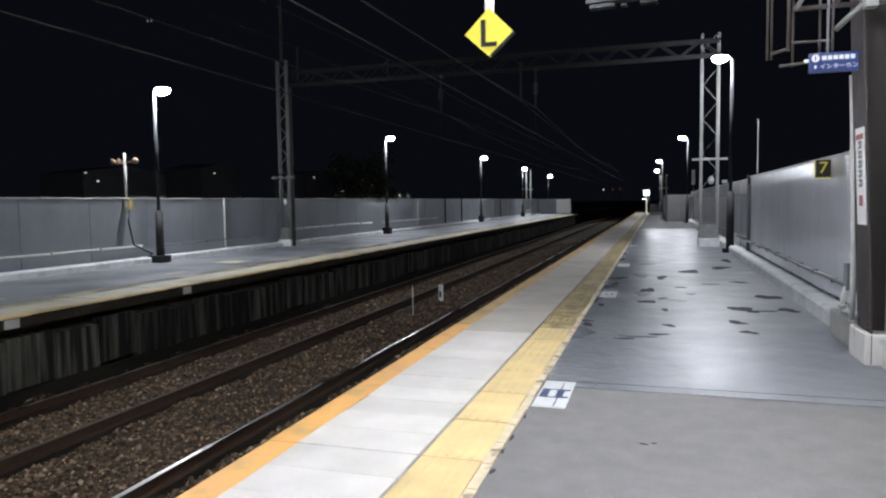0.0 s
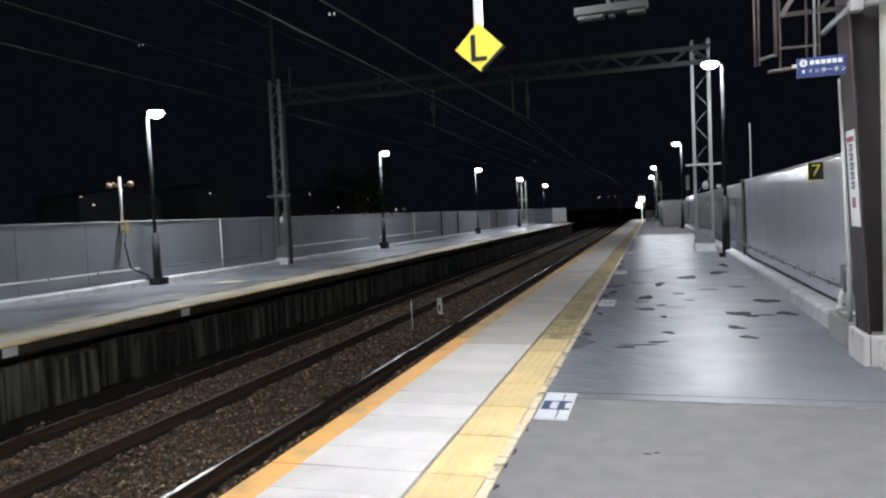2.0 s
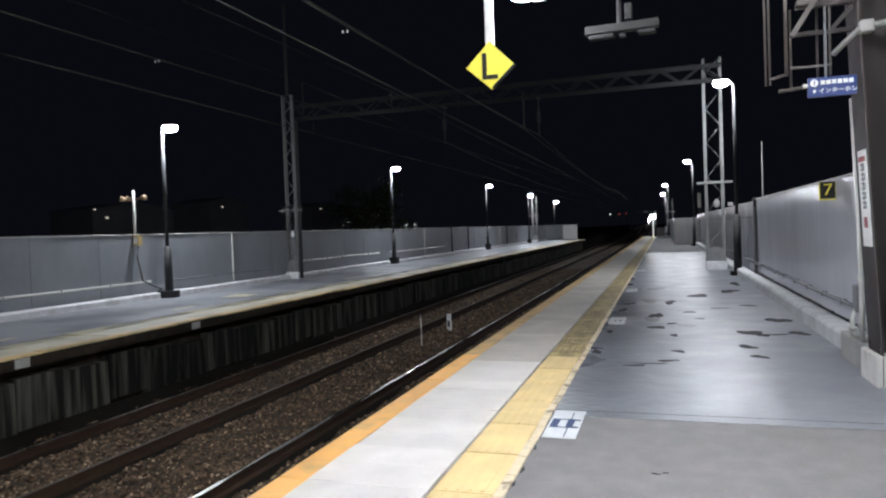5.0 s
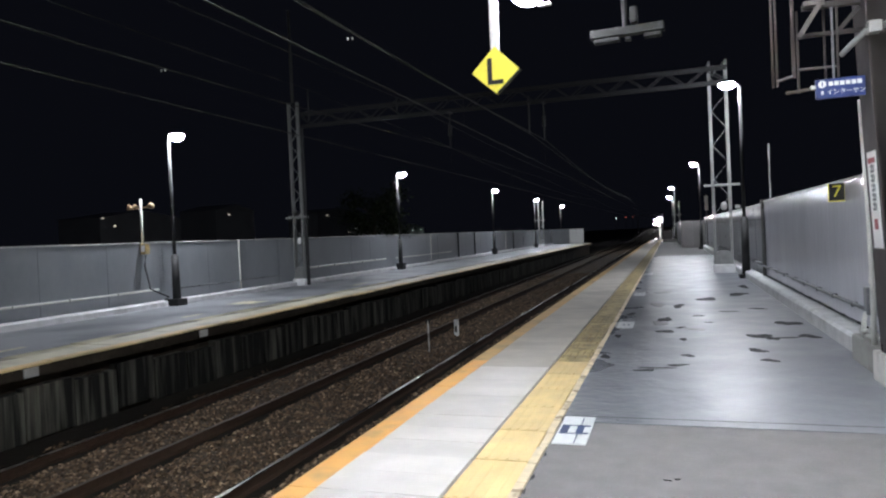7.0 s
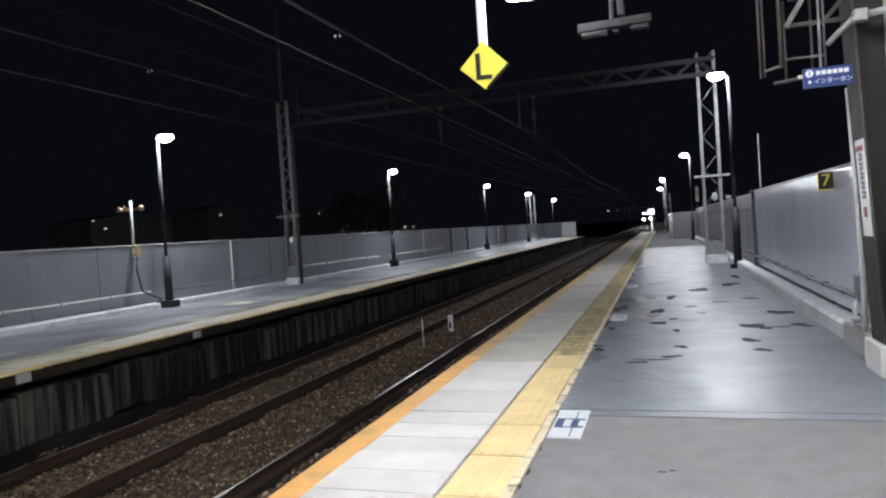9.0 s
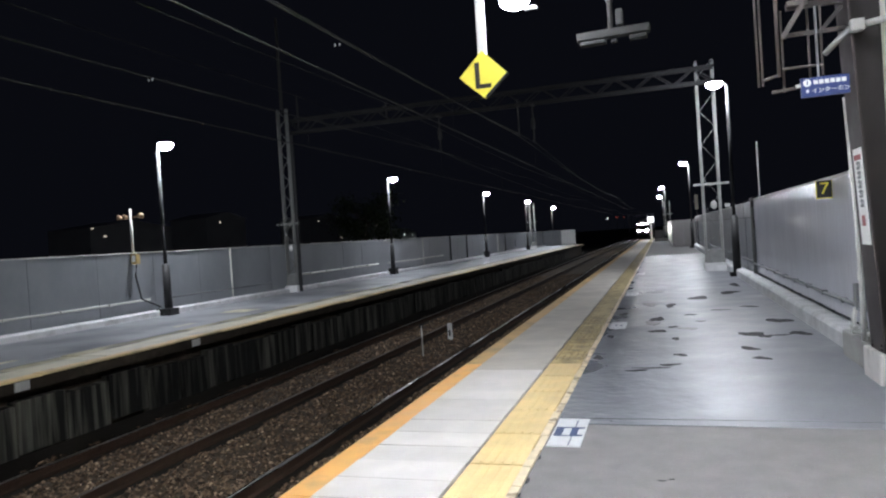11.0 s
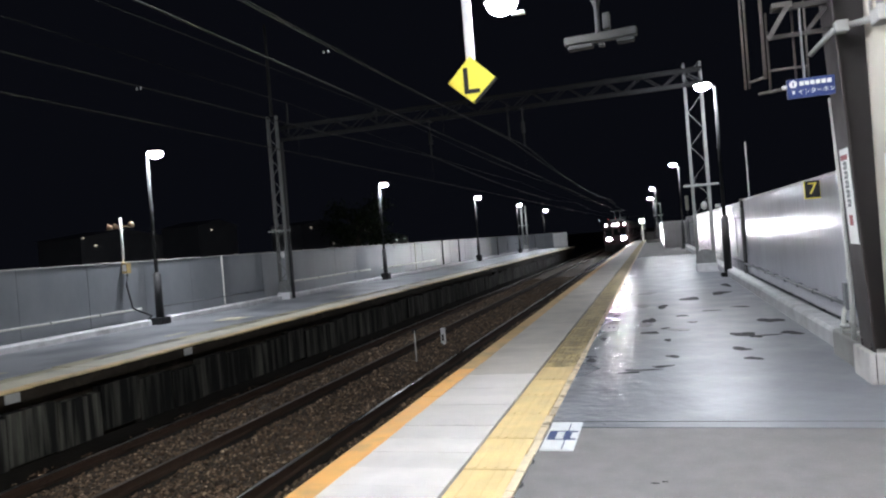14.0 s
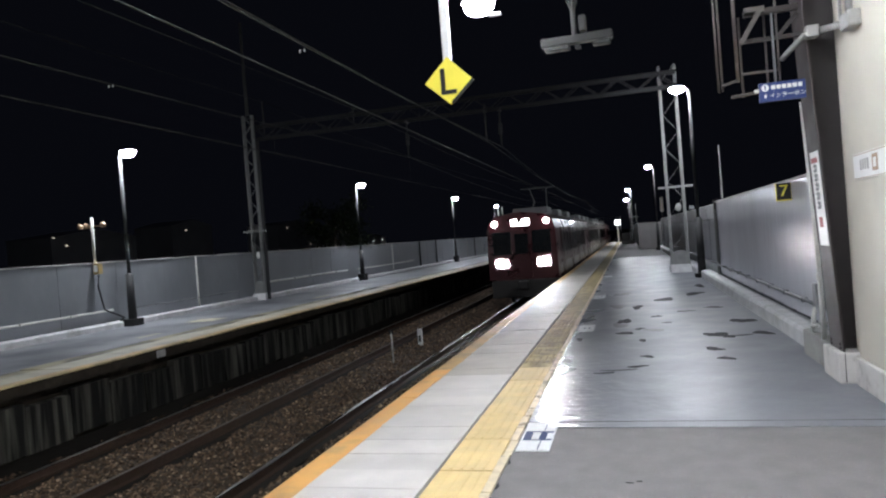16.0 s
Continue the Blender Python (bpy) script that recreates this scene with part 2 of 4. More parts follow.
M_HORN = material("tan speaker horn", (0.38, 0.25, 0.16), 0.5, vary=0.15, scale=9, bump=0.05)
M_WIRE = material("tarnished overhead wire", (0.03, 0.029, 0.028), 0.8, metal=0.0, vary=0.15, scale=4, bump=0.0, spec=0.12)
M_CERAMIC = material("white glazed insulator", (0.7, 0.7, 0.68), 0.2, vary=0.05, scale=8, bump=0.0)
M_CAR_MAROON = material("maroon train paint", (0.04, 0.006, 0.009), 0.3, vary=0.1, scale=2, bump=0.02, coat=0.3, local=True)
M_CAR_WHITE = material("dull cream train paint", (0.24, 0.22, 0.2), 0.32, vary=0.08, scale=2, bump=0.02, coat=0.3, local=True)
M_CAR_ROOF = material("grey train roof", (0.16, 0.16, 0.165), 0.6, vary=0.2, scale=3, bump=0.1, local=True)
M_CAR_UNDER = material("dark underframe", (0.025, 0.023, 0.022), 0.8, vary=0.3, scale=6, bump=0.3, local=True)
M_CAR_GLASS = material("dark car window", (0.012, 0.013, 0.015), 0.08, vary=0.05, scale=3, bump=0.0, local=True)
M_FAR = material("dark unlit distant house", (0.34, 0.34, 0.35), 0.9, vary=0.2, scale=0.2, bump=0.0)
M_GLOW_LAMP = glow("lamp lens", (0.92, 0.97, 1.05), LAMP_GLOW)
M_GLOW_NEAR = glow("roof end lamp lens", (0.93, 0.97, 1.04), NEAR_GLOW)
M_GLOW_TUBE = glow("fluorescent tube", (0.88, 0.94, 1.03), TUBE_GLOW)
M_GLOW_HEAD = glow("headlight lens", (0.97, 0.96, 1.0), HEADLIGHT_GLOW)
M_GLOW_MARKER = glow("marker light lens", (0.92, 0.95, 1.0), 60.0)
M_GLOW_DEST = glow("destination display", (0.95, 0.97, 1.0), 12.0)
M_GLOW_SIGN = glow("lit sign face", (0.95, 1.0, 0.95), 2.5)
M_GLOW_WINDOW = glow("distant window light", (1.0, 0.88, 0.75), 0.7)
M_GLOW_WINDOW_COLD = glow("distant cold light", (0.85, 1.0, 0.95), 3.0)
M_GLOW_RED = glow("red lamp", (1.0, 0.16, 0.12), 0.45)


# ---- helpers for building ----
def link(name, bm, mat, parent=None, label=""):
    me = bpy.data.meshes.new(name)
    bm.to_mesh(me)
    bm.free()
    for m in (mat if isinstance(mat, (list, tuple)) else [mat]):
        me.materials.append(m)
    ob = new(name, me)
    ob.parent = parent
    if label:
        ob["label"] = label
    return ob


def part(name, bm, mat, parent, label=""):
    return link(name, bm, mat, parent, label)


def thing(name, label, category, place=(0, 0, 0), turn=0.0, group=""):
    ob = new(name)
    ob.matrix_basis = pose(*place, 0, 0, turn)
    return tagged(ob, label, category, group)


def share(ob, name, parent, m):
    """Another piece on the same mesh."""
    o = new(name, ob.data)
    o.parent = parent
    o.matrix_basis = m
    return o


def box(x0, x1, y0, y1, z0, z1, bevel=0.0, bm=None):
    own = bm is None
    bm = bm or bmesh.new()
    r = bmesh.ops.create_cube(bm, size=1.0, matrix=Matrix.Translation(((x0 + x1) / 2, (y0 + y1) / 2, (z0 + z1) / 2)) @ Matrix.Diagonal((abs(x1 - x0), abs(y1 - y0), abs(z1 - z0), 1)))
    if bevel:
        edges = {e for v in r["verts"] for e in v.link_edges}
        bmesh.ops.bevel(bm, geom=list(edges), offset=bevel, segments=2, profile=0.6, affect="EDGES", clamp_overlap=True)
    return bm


def tube(a, b, r0, r1=None, sides=12, bm=None, cap=True):
    bm = bm or bmesh.new()
    a, b = Vector(a), Vector(b)
    d = b - a
    m = Matrix.Translation((a + b) / 2) @ d.to_track_quat("Z", "Y").to_matrix().to_4x4()
    bmesh.ops.create_cone(bm, cap_ends=cap, segments=sides, radius1=r0, radius2=r0 if r1 is None else r1, depth=d.length, matrix=m)
    return bm


def bar(a, b, w, h, bm=None):
    """A rectangular bar from a to b."""
    bm = bm or bmesh.new()
    a, b = Vector(a), Vector(b)
    d = b - a
    up = "X" if abs(d.normalized().z) > 0.9 else "Z"
    q = d.to_track_quat("Y", "Z" if up == "Z" else "X")
    m = Matrix.Translation((a + b) / 2) @ q.to_matrix().to_4x4() @ Matrix.Diagonal((w, d.length, h, 1))
    bmesh.ops.create_cube(bm, size=1.0, matrix=m)
    return bm


def sweep(points, r, sides=8, bm=None):
    """A bent pipe through points."""
    bm = bm or bmesh.new()
    pts = [Vector(p) for p in points]
    rings = []
    for i, p in enumerate(pts):
        d = (pts[min(i + 1, len(pts) - 1)] - pts[max(i - 1, 0)]).normalized()
        q = d.to_track_quat("Z", "Y")
        rings.append([bm.verts.new(p + q @ Vector((r * math.cos(2 * math.pi * k / sides), r * math.sin(2 * math.pi * k / sides), 0))) for k in range(sides)])
    for a, b in zip(rings, rings[1:]):
        for k in range(sides):
            bm.faces.new((a[k], a[(k + 1) % sides], b[(k + 1) % sides], b[k]))
    bm.faces.new(rings[0][::-1])
    bm.faces.new(rings[-1])
    return bm


def prism(profile, y0, y1, bm=None):
    """A profile of (x, z) points pushed along y."""
    bm = bm or bmesh.new()
    a = [bm.verts.new((x, y0, z)) for x, z in profile]
    b = [bm.verts.new((x, y1, z)) for x, z in profile]
    n = len(profile)
    for k in range(n):
        bm.faces.new((a[k], a[(k + 1) % n], b[(k + 1) % n], b[k]))
    bm.faces.new(a[::-1])
    bm.faces.new(b)
    bmesh.ops.recalc_face_normals(bm, faces=bm.faces[:])
    return bm


def ball(place, size, bm=None, u=16, v=10):
    bm = bm or bmesh.new()
    bmesh.ops.create_uvsphere(bm, u_segments=u, v_segments=v, radius=1.0, matrix=Matrix.Translation(place) @ Matrix.Diagonal((*size, 1)))
    return bm


def smooth(ob):
    for p in ob.data.polygons:
        p.use_smooth = True
    return ob


def lettering(text, size, mat, parent, m, name="lettering", depth=0.002, label=""):
    c = bpy.data.curves.new(name, "FONT")
    c.body, c.size, c.align_x, c.align_y, c.extrude = text, size, "CENTER", "CENTER", depth
    tmp = new(name, c)
    dg = bpy.context.evaluated_depsgraph_get()
    me = bpy.data.meshes.new_from_object(tmp.evaluated_get(dg))
    bpy.data.objects.remove(tmp)
    me.materials.clear()
    me.materials.append(mat)
    ob = new(name, me)
    ob.parent, ob.matrix_basis = parent, m
    if label:
        ob["label"] = label
    return ob


FRONT = Matrix.Rotation(math.radians(90), 4, "X")       # faces the camera's side (-y)

# ---- course of the line ----
NEAR_TRACK, FAR_TRACK, GAUGE, RAIL_Z = -3.835, -7.265, 1.435, -1.1


def bend(y):
    """Sideways shift and rise of the line far beyond the platforms."""
    d = max(0.0, y - 150.0)
    rise = np.interp(y, (150, 180, 215, 255, 290, 320, 365, 400, 430, 465, 520), (0, 0.15, 0.9, 1.8, 2.25, 2.3, 1.4, 1.0, 0.7, -0.3, -2.0))
    return -4.5e-5 * d * d, float(rise)


def rail(x, name):
    ys = [-15, 0, 20, 60, 100, 150, 180, 210, 240, 270, 300, 340, 380, 430, 480]
    foot = [(-0.065, -0.15), (0.065, -0.15), (0.065, -0.135), (0.012, -0.12), (0.012, -0.045), (0.036, -0.035), (0.036, -0.006), (-0.036, -0.006), (-0.036, -0.035), (-0.012, -0.045), (-0.012, -0.12), (-0.065, -0.135)]
    crown = [(-0.033, -0.006), (0.033, -0.006), (0.033, -0.003), (0.024, 0.0), (-0.024, 0.0), (-0.033, -0.003)]
    holder = tagged(new(name), kind="structure", label="steel running rail with rusty flanks", category="rail")
    for nm, prof, mat in (("rail_web", foot, M_RAIL_SIDE), ("rail_head", crown, M_RAIL_WORN if x > -5 else M_RAIL_MID if x < -7.5 else M_RAIL_TOP)):
        bm = bmesh.new()
        rings = []
        for y in ys:
            dx, dz = bend(y)
            rings.append([bm.verts.new((x + dx + px, y, RAIL_Z + dz + pz)) for px, pz in prof])
        n = len(prof)
        for a, b in zip(rings, rings[1:]):
            for k in range(n):
                bm.faces.new((a[k], a[(k + 1) % n], b[(k + 1) % n], b[k]))
        bmesh.ops.recalc_face_normals(bm, faces=bm.faces[:])
        part(nm, bm, mat, holder)
    return holder


for cx in (NEAR_TRACK, FAR_TRACK):
    for side in (-1, 1):
        rail(cx + side * (GAUGE / 2 + 0.03), "rail")

# ---- ground ----
tagged(link("ground", box(-1500, 1500, -300, 3000, -3.0, -2.2), M_EARTH), "dark open ground under the night sky", "ground", kind="structure")


RAILS = [c + s_ * (GAUGE / 2 + 0.03) for c in (NEAR_TRACK, FAR_TRACK) for s_ in (-1, 1)]


def trough(x):
    """The ballast lies lower beside the rails and at the far wall."""
    d = min(abs(x - r) for r in RAILS)
    return 0.09 * max(0.0, 1 - (d / 0.26) ** 2) + (0.12 if x < -8.5 else 0.0)


def ballast_bed():
    bm = bmesh.new()
    xs = np.linspace(-9.2, -2.5, 60)
    ys = np.concatenate([np.linspace(-14, 30, 280), np.linspace(30.6, 150, 160), np.linspace(155, 480, 60)])
    grid = []
    for y in ys:
        dx, dz = bend(y)
        row = []
        for x in xs:
            h = 0.05 * (noise.noise((x * 2.2, y * 2.2, 0)) + 0.6 * noise.noise((x * 6, y * 6, 3)))
            row.append(bm.verts.new((x + dx, y, RAIL_Z - 0.13 + dz + h - trough(x))))
        grid.append(row)
    for a, b in zip(grid, grid[1:]):
        for k in range(len(xs) - 1):
            bm.faces.new((a[k], a[k + 1], b[k + 1], b[k]))
    ob = link("ballast_bed", bm, M_BALLAST)
    tagged(ob, "brown crushed stone ballast bed between the platforms", "ballast", kind="structure")
    smooth(ob)
    # bank that carries the line beyond the platforms
    bm = bmesh.new()
    rings = []
    for y in list(range(-20, 490, 10)):
        dx, dz = bend(y)
        rings.append([bm.verts.new((x + dx, y, z + (dz if z > -2 else 0))) for x, z in ((-11.5, -2.3), (-9.6, RAIL_Z - 0.33), (-2.0, RAIL_Z - 0.33), (0.0, -2.3))])
    for a, b in zip(rings, rings[1:]):
        for k in range(3):
            bm.faces.new((a[k], a[k + 1], b[k + 1], b[k]))
    tagged(link("embankment", bm, M_EARTH), "dark low earth embankment carrying the tracks", "embankment", kind="structure")


ballast_bed()


def stones():
    rng = np.random.default_rng(4)
    n = 64000
    y = 4.5 + 42 * rng.random(n) ** 1.7
    x = rng.uniform(-8.6, -2.9, n)
    for c in (NEAR_TRACK, FAR_TRACK):
        for sd in (-1, 1):
            r = c + sd * (GAUGE / 2 + 0.03)
            keep = np.abs(x - r) > 0.22
            x, y = x[keep], y[keep]
    n = len(x)
    base = np.array([(1, 0, 0), (0, 1, 0), (-1, 0, 0), (0, -1, 0), (0.1, 0.1, 0.8), (0, 0, -0.8)])
    tri = np.array([(0, 1, 4), (1, 2, 4), (2, 3, 4), (3, 0, 4), (1, 0, 5), (2, 1, 5), (3, 2, 5), (0, 3, 5)])
    size = 0.011 + 0.03 * rng.random(n) ** 1.8
    ang = rng.uniform(0, 6.28, n)
    v = base[None] * (1 + rng.uniform(-0.35, 0.35, (n, 6, 3))) * size[:, None, None]
    c, s_ = np.cos(ang)[:, None], np.sin(ang)[:, None]
    vx, vy = v[..., 0] * c - v[..., 1] * s_, v[..., 0] * s_ + v[..., 1] * c
    vz = v[..., 2]
    tilt = rng.uniform(-0.6, 0.6, n)[:, None]
    vz, vx = vz + vx * tilt, vx
    h = np.array([0.05 * (noise.noise((a * 2.2, b * 2.2, 0)) + 0.6 * noise.noise((a * 6, b * 6, 3))) for a, b in zip(x, y)])
    zz = RAIL_Z - 0.125 + h - np.array([trough(v) for v in x])
    pts = np.stack([vx + x[:, None], vy + y[:, None], vz + zz[:, None]], -1).reshape(-1, 3)
    faces = (tri[None] + 6 * np.arange(n)[:, None, None]).reshape(-1, 3)
    me = bpy.data.meshes.new("ballast_stones")
    me.from_pydata(pts.tolist(), [], faces.tolist())
    m = bpy.data.materials.new("ballast stone")
    m.use_nodes = True
    t = m.node_tree
    b = t.nodes["Principled BSDF"]
    geo = t.nodes.new("ShaderNodeNewGeometry")
    ramp = t.nodes.new("ShaderNodeValToRGB")
    t.links.new(geo.outputs["Random Per Island"], ramp.inputs[0])
    e = ramp.color_ramp.elements
    e[0].color, e[1].color = (0.027, 0.018, 0.012, 1), (0.4, 0.29, 0.195, 1)
    e.new(0.4).color = (0.082, 0.053, 0.034, 1)
    e.new(0.75).color = (0.155, 0.104, 0.067, 1)
    e.new(0.92).color = (0.235, 0.168, 0.116, 1)
    t.links.new(ramp.outputs[0], b.inputs["Base Color"])
    b.inputs["Roughness"].default_value = 0.9
    b.inputs["Specular IOR Level"].default_value = 0.2
    me.materials.append(m)
    tagged(new("ballast_stones", me), "loose brown crushed ballast stones between the rails", "ballast", kind="stuff")


stones()
# these strips put the shade beside each rail into colour
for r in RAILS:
    tagged(link("rail_shade", box(r - 0.23, r + 0.23, -14, 150, RAIL_Z - 0.3, RAIL_Z - 0.145), M_DARK_STRIP), "dark strip under a rail, coloured as its shade", "track bed", kind="structure")
# added strip that only makes the ground at the far wall's foot darker
tagged(link("gutter", box(-9.12, -8.2, -14, 86, RAIL_Z - 0.35, RAIL_Z - 0.1), M_DARK_STRIP), "dark strip added on the ground below the far platform wall", "gutter", kind="structure")

# ---- platforms ----
def platform_body(name, profile, y0, y1, mat, label):
    return tagged(link(name, prism(profile, y0, y1), mat), label, "platform", kind="structure")


near = platform_body("platform_near", [(-2.05, -1.6), (2.75, -1.6), (2.75, -0.034), (-2.27, -0.034), (-2.27, -0.2), (-2.05, -0.24)], -14, 90, M_DARK_CONCRETE, "concrete side platform with overhanging dark edge")
far = platform_body("platform_far", [(-9.3, -1.6), (-14.6, -1.6), (-14.6, -0.034), (-8.92, -0.034), (-8.92, -0.2), (-9.3, -0.24)], -14, 86, M_DARK_CONCRETE, "opposite concrete side platform, edge wall darkened for shade")

part("dry_floor", box(-0.735, 2.75, -14, 6.4, -0.034, 0.0), M_DRY, near, "worn matt grey floor under the roof")
for y0, y1 in ((6.404, 22.4), (22.404, 40.0), (40.004, 62.0), (62.004, 90.0)):
    part("floor_coating", box(-0.735, 2.75, y0, y1, -0.034, 0.004, 0.002), M_COAT if y0 < 39 else M_DRY, near, "glossy damp blue-grey coated floor" if y0 < 39 else "dull grey floor towards the platform end")


part("floor_seam", box(-0.735, 2.2, 6.577, 6.586, 0.0, 0.0052), M_PUDDLE, near, "dark narrow joint in the floor")


def slab_row(name, x0, x1, pitch, y0, y1, mat, parent, gap=0.006, label="", ribs=0, seed=1, jig=0.001):
    """A row of slabs on shared meshes, each an object of its own."""
    rng = random.Random(seed)
    first = None
    n = int((y1 - y0) / pitch)
    for i in range(n):
        if first is None:
            bm = box(x0, x1, gap / 2, pitch - gap / 2, -0.034, 0.0, 0.003)
            for k in range(ribs):
                cx = x0 + (x1 - x0) * (k + 1) / (ribs + 1)
                prism([(cx - 0.017, -0.001), (cx + 0.017, -0.001), (cx + 0.011, 0.0045), (cx - 0.011, 0.0045)], 0.03, pitch - 0.03, bm)
            first = part(name, bm, mat, parent, label)
            first.matrix_basis = pose(0, y0, 0)
            continue
        share(first, name, parent, pose(rng.uniform(-jig, jig), y0 + i * pitch, rng.uniform(-0.0015, 0.0015), rng.uniform(-0.1, 0.1), rng.uniform(-0.06, 0.06), 0))


slab_row("edge_stone", -2.3, -2.085, 1.52, 1.53, 9.2, M_ORANGE, near, 0.004, seed=2)
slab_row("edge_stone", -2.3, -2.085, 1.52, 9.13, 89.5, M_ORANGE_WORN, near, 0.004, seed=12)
slab_row("white_slab", -2.081, -1.228, 0.38, 1.53, 8.76, M_WHITE_SLAB, near, 0.006, seed=3)
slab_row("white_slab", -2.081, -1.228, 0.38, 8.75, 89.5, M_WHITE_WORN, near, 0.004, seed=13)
slab_row("tactile_slab", -1.206, -0.812, 0.76, -1.51, 9.14, M_YELLOW, near, 0.013, ribs=4, seed=4)
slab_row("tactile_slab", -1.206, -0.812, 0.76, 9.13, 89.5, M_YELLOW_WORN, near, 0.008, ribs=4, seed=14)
slab_row("border_strip", -0.806, -0.742, 0.38, 1.5, 40, M_PALE_YELLOW, near, 0.008, seed=5, jig=0.006)
for y0, y1 in ((40, 89.5), (-2, 1.5)):
    part("border_strip", box(-0.806, -0.742, y0, y1, -0.034, 0.0), M_PALE_YELLOW, near)

for nm, x0, x1, mat, y1 in (("edge_stone", -2.3, -2.085, M_ORANGE, 1.526), ("white_slab", -2.081, -1.222, M_WHITE_SLAB, 1.525), ("tactile_slab", -1.206, -0.812, M_YELLOW, -1.515), ("border_strip", -0.806, -0.742, M_PALE_YELLOW, -2.004)):
    part(nm, box(x0, x1, -13.9, y1, -0.034, 0.0, 0.003), mat, near)

rng_g = random.Random(9)
for k in range(5):
    x, y = -1.167 + 0.079 * k, 9.2 + rng_g.uniform(0, 0.4)
    while y < 13.6:
        n_ = rng_g.uniform(0.15, 0.7)
        part("grime_line", box(x - 0.007, x + 0.007, y, y + n_, -0.002, 0.0022), M_LINE_DIRT, near, "dark grime between tactile ribs")
        y += n_ + rng_g.uniform(0.02, 0.4)

M_FAR_EDGE = material("faded yellow edge paint", (0.7, 0.52, 0.26), 0.6, vary=0.2, scale=4, bump=0.2, second=(0.4, 0.33, 0.2), second_at=(0.5, 0.7))
M_FAR_PALE = material("pale worn far edge", (0.62, 0.58, 0.46), 0.7, vary=0.2, scale=2, bump=0.2, second=(0.3, 0.28, 0.23), second_at=(0.5, 0.8))
M_FAR_YELLOW = material("worn far tactile strip", (0.46, 0.42, 0.29), 0.7, vary=0.35, scale=1.2, bump=0.2, second=(0.17, 0.165, 0.14), second_at=(0.42, 0.6), second_scale=0.9)
M_FAR_FLOOR = material("damp grey far floor", (0.27, 0.28, 0.3), 0.42, vary=0.22, scale=0.8, bump=0.12, bump_scale=30, second=(0.14, 0.148, 0.165), second_at=(0.45, 0.62), second_scale=0.55)
slab_row("edge_stone", -9.1, -8.9, 1.52, -5, 85.5, M_FAR_EDGE, far, 0.004, seed=6)
slab_row("pale_slab", -9.75, -9.105, 1.52, -5, 85.5, M_FAR_PALE, far, 0.008, seed=7)
slab_row("tactile_slab", -10.15, -9.757, 1.52, -5, 85.5, M_FAR_YELLOW, far, 0.01, ribs=4, seed=8)
part("far_floor", box(-14.6, -10.156, -14, 86, -0.034, 0.002), M_FAR_FLOOR, far, "damp grey far platform floor")


def edge_wall():
    """Upright concrete sheets under the far platform's edge."""
    first = None
    for i in range(78):
        y = 1.0 + i * 0.92
        if first is None:
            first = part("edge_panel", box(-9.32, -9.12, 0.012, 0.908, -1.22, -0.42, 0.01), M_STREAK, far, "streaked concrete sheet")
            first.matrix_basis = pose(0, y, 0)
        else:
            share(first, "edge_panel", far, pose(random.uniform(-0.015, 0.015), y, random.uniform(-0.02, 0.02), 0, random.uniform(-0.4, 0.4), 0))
    for y in (8.2, 12.2):
        part("edge_plate", box(-8.95, -8.9, y, y + 0.25, -0.19, -0.05, 0.004), M_CONCRETE, far, "pale plate on the edge")


edge_wall()


# ---- damp marks on the floor ----
def blot(name, x, y, rx, ry, mat, label, z=0.006, seed=0, cat="stain"):
    rng = random.Random(seed)
    bm = bmesh.new()
    ph = [rng.uniform(0, 6.28) for _ in range(4)]
    pts = []
    for k in range(48):
        a = 2 * math.pi * k / 48
        r = 1 + 0.27 * math.sin(2 * a + ph[0]) + 0.16 * math.sin(3 * a + ph[1]) + 0.09 * math.sin(5 * a + ph[2]) + 0.05 * math.sin(11 * a + ph[3]) + 0.03 * math.sin(17 * a + ph[1])
        pts.append(bm.verts.new((rx * r * math.cos(a), ry * r * math.sin(a), z)))
    f = bm.faces.new(pts)
    bmesh.ops.extrude_face_region(bm, geom=[f])
    for v in pts:
        v.co.z = z - 0.0035
    bmesh.ops.recalc_face_normals(bm, faces=bm.faces[:])
    ob = link(name, bm, mat)
    ob.matrix_basis = pose(x, y, 0)
    return tagged(ob, label, cat, "damp marks on the platform floor", kind="")


STAINS = [(1.66, 11.05, 0.26, 0.05), (0.02, 8.78, 0.2, 0.035), (0.3, 12.1, 0.09, 0.1), (0.62, 13.6, 0.1, 0.14), (1.15, 14.2, 0.16, 0.1), (1.7, 14.6, 0.2, 0.12), (0.75, 12.7, 0.12, 0.05), (1.91, 12.55, 0.2, 0.3), (1.35, 11.2, 0.16, 0.28), (1.48, 11.0, 0.1, 0.2), (1.19, 10.0, 0.13, 0.16), (1.25, 9.33, 0.11, 0.12), (1.98, 11.2, 0.14, 0.22),
          (0.08, 11.67, 0.13, 0.2), (-0.13, 8.64, 0.12, 0.06), (0.22, 8.97, 0.14, 0.07), (-0.64, 9.47, 0.06, 0.2), (0.36, 9.6, 0.09, 0.1), (0.06, 13.1, 0.12, 0.4),
          (0.32, 10.9, 0.07, 0.12), (-0.55, 13.9, 0.1, 0.25), (0.9, 16.5, 0.2, 0.5), (1.6, 17.5, 0.25, 0.4), (0.3, 15.2, 0.12, 0.4), (1.9, 19.5, 0.15, 0.5), (-0.6, 11.2, 0.05, 0.2), (-0.72, 5.02, 0.018, 0.05), (-0.725, 4.76, 0.014, 0.04), (-0.715, 4.42, 0.016, 0.05), (-0.72, 5.5, 0.012, 0.05), (0.13, 5.12, 0.03, 0.006), (0.19, 5.15, 0.02, 0.005)]
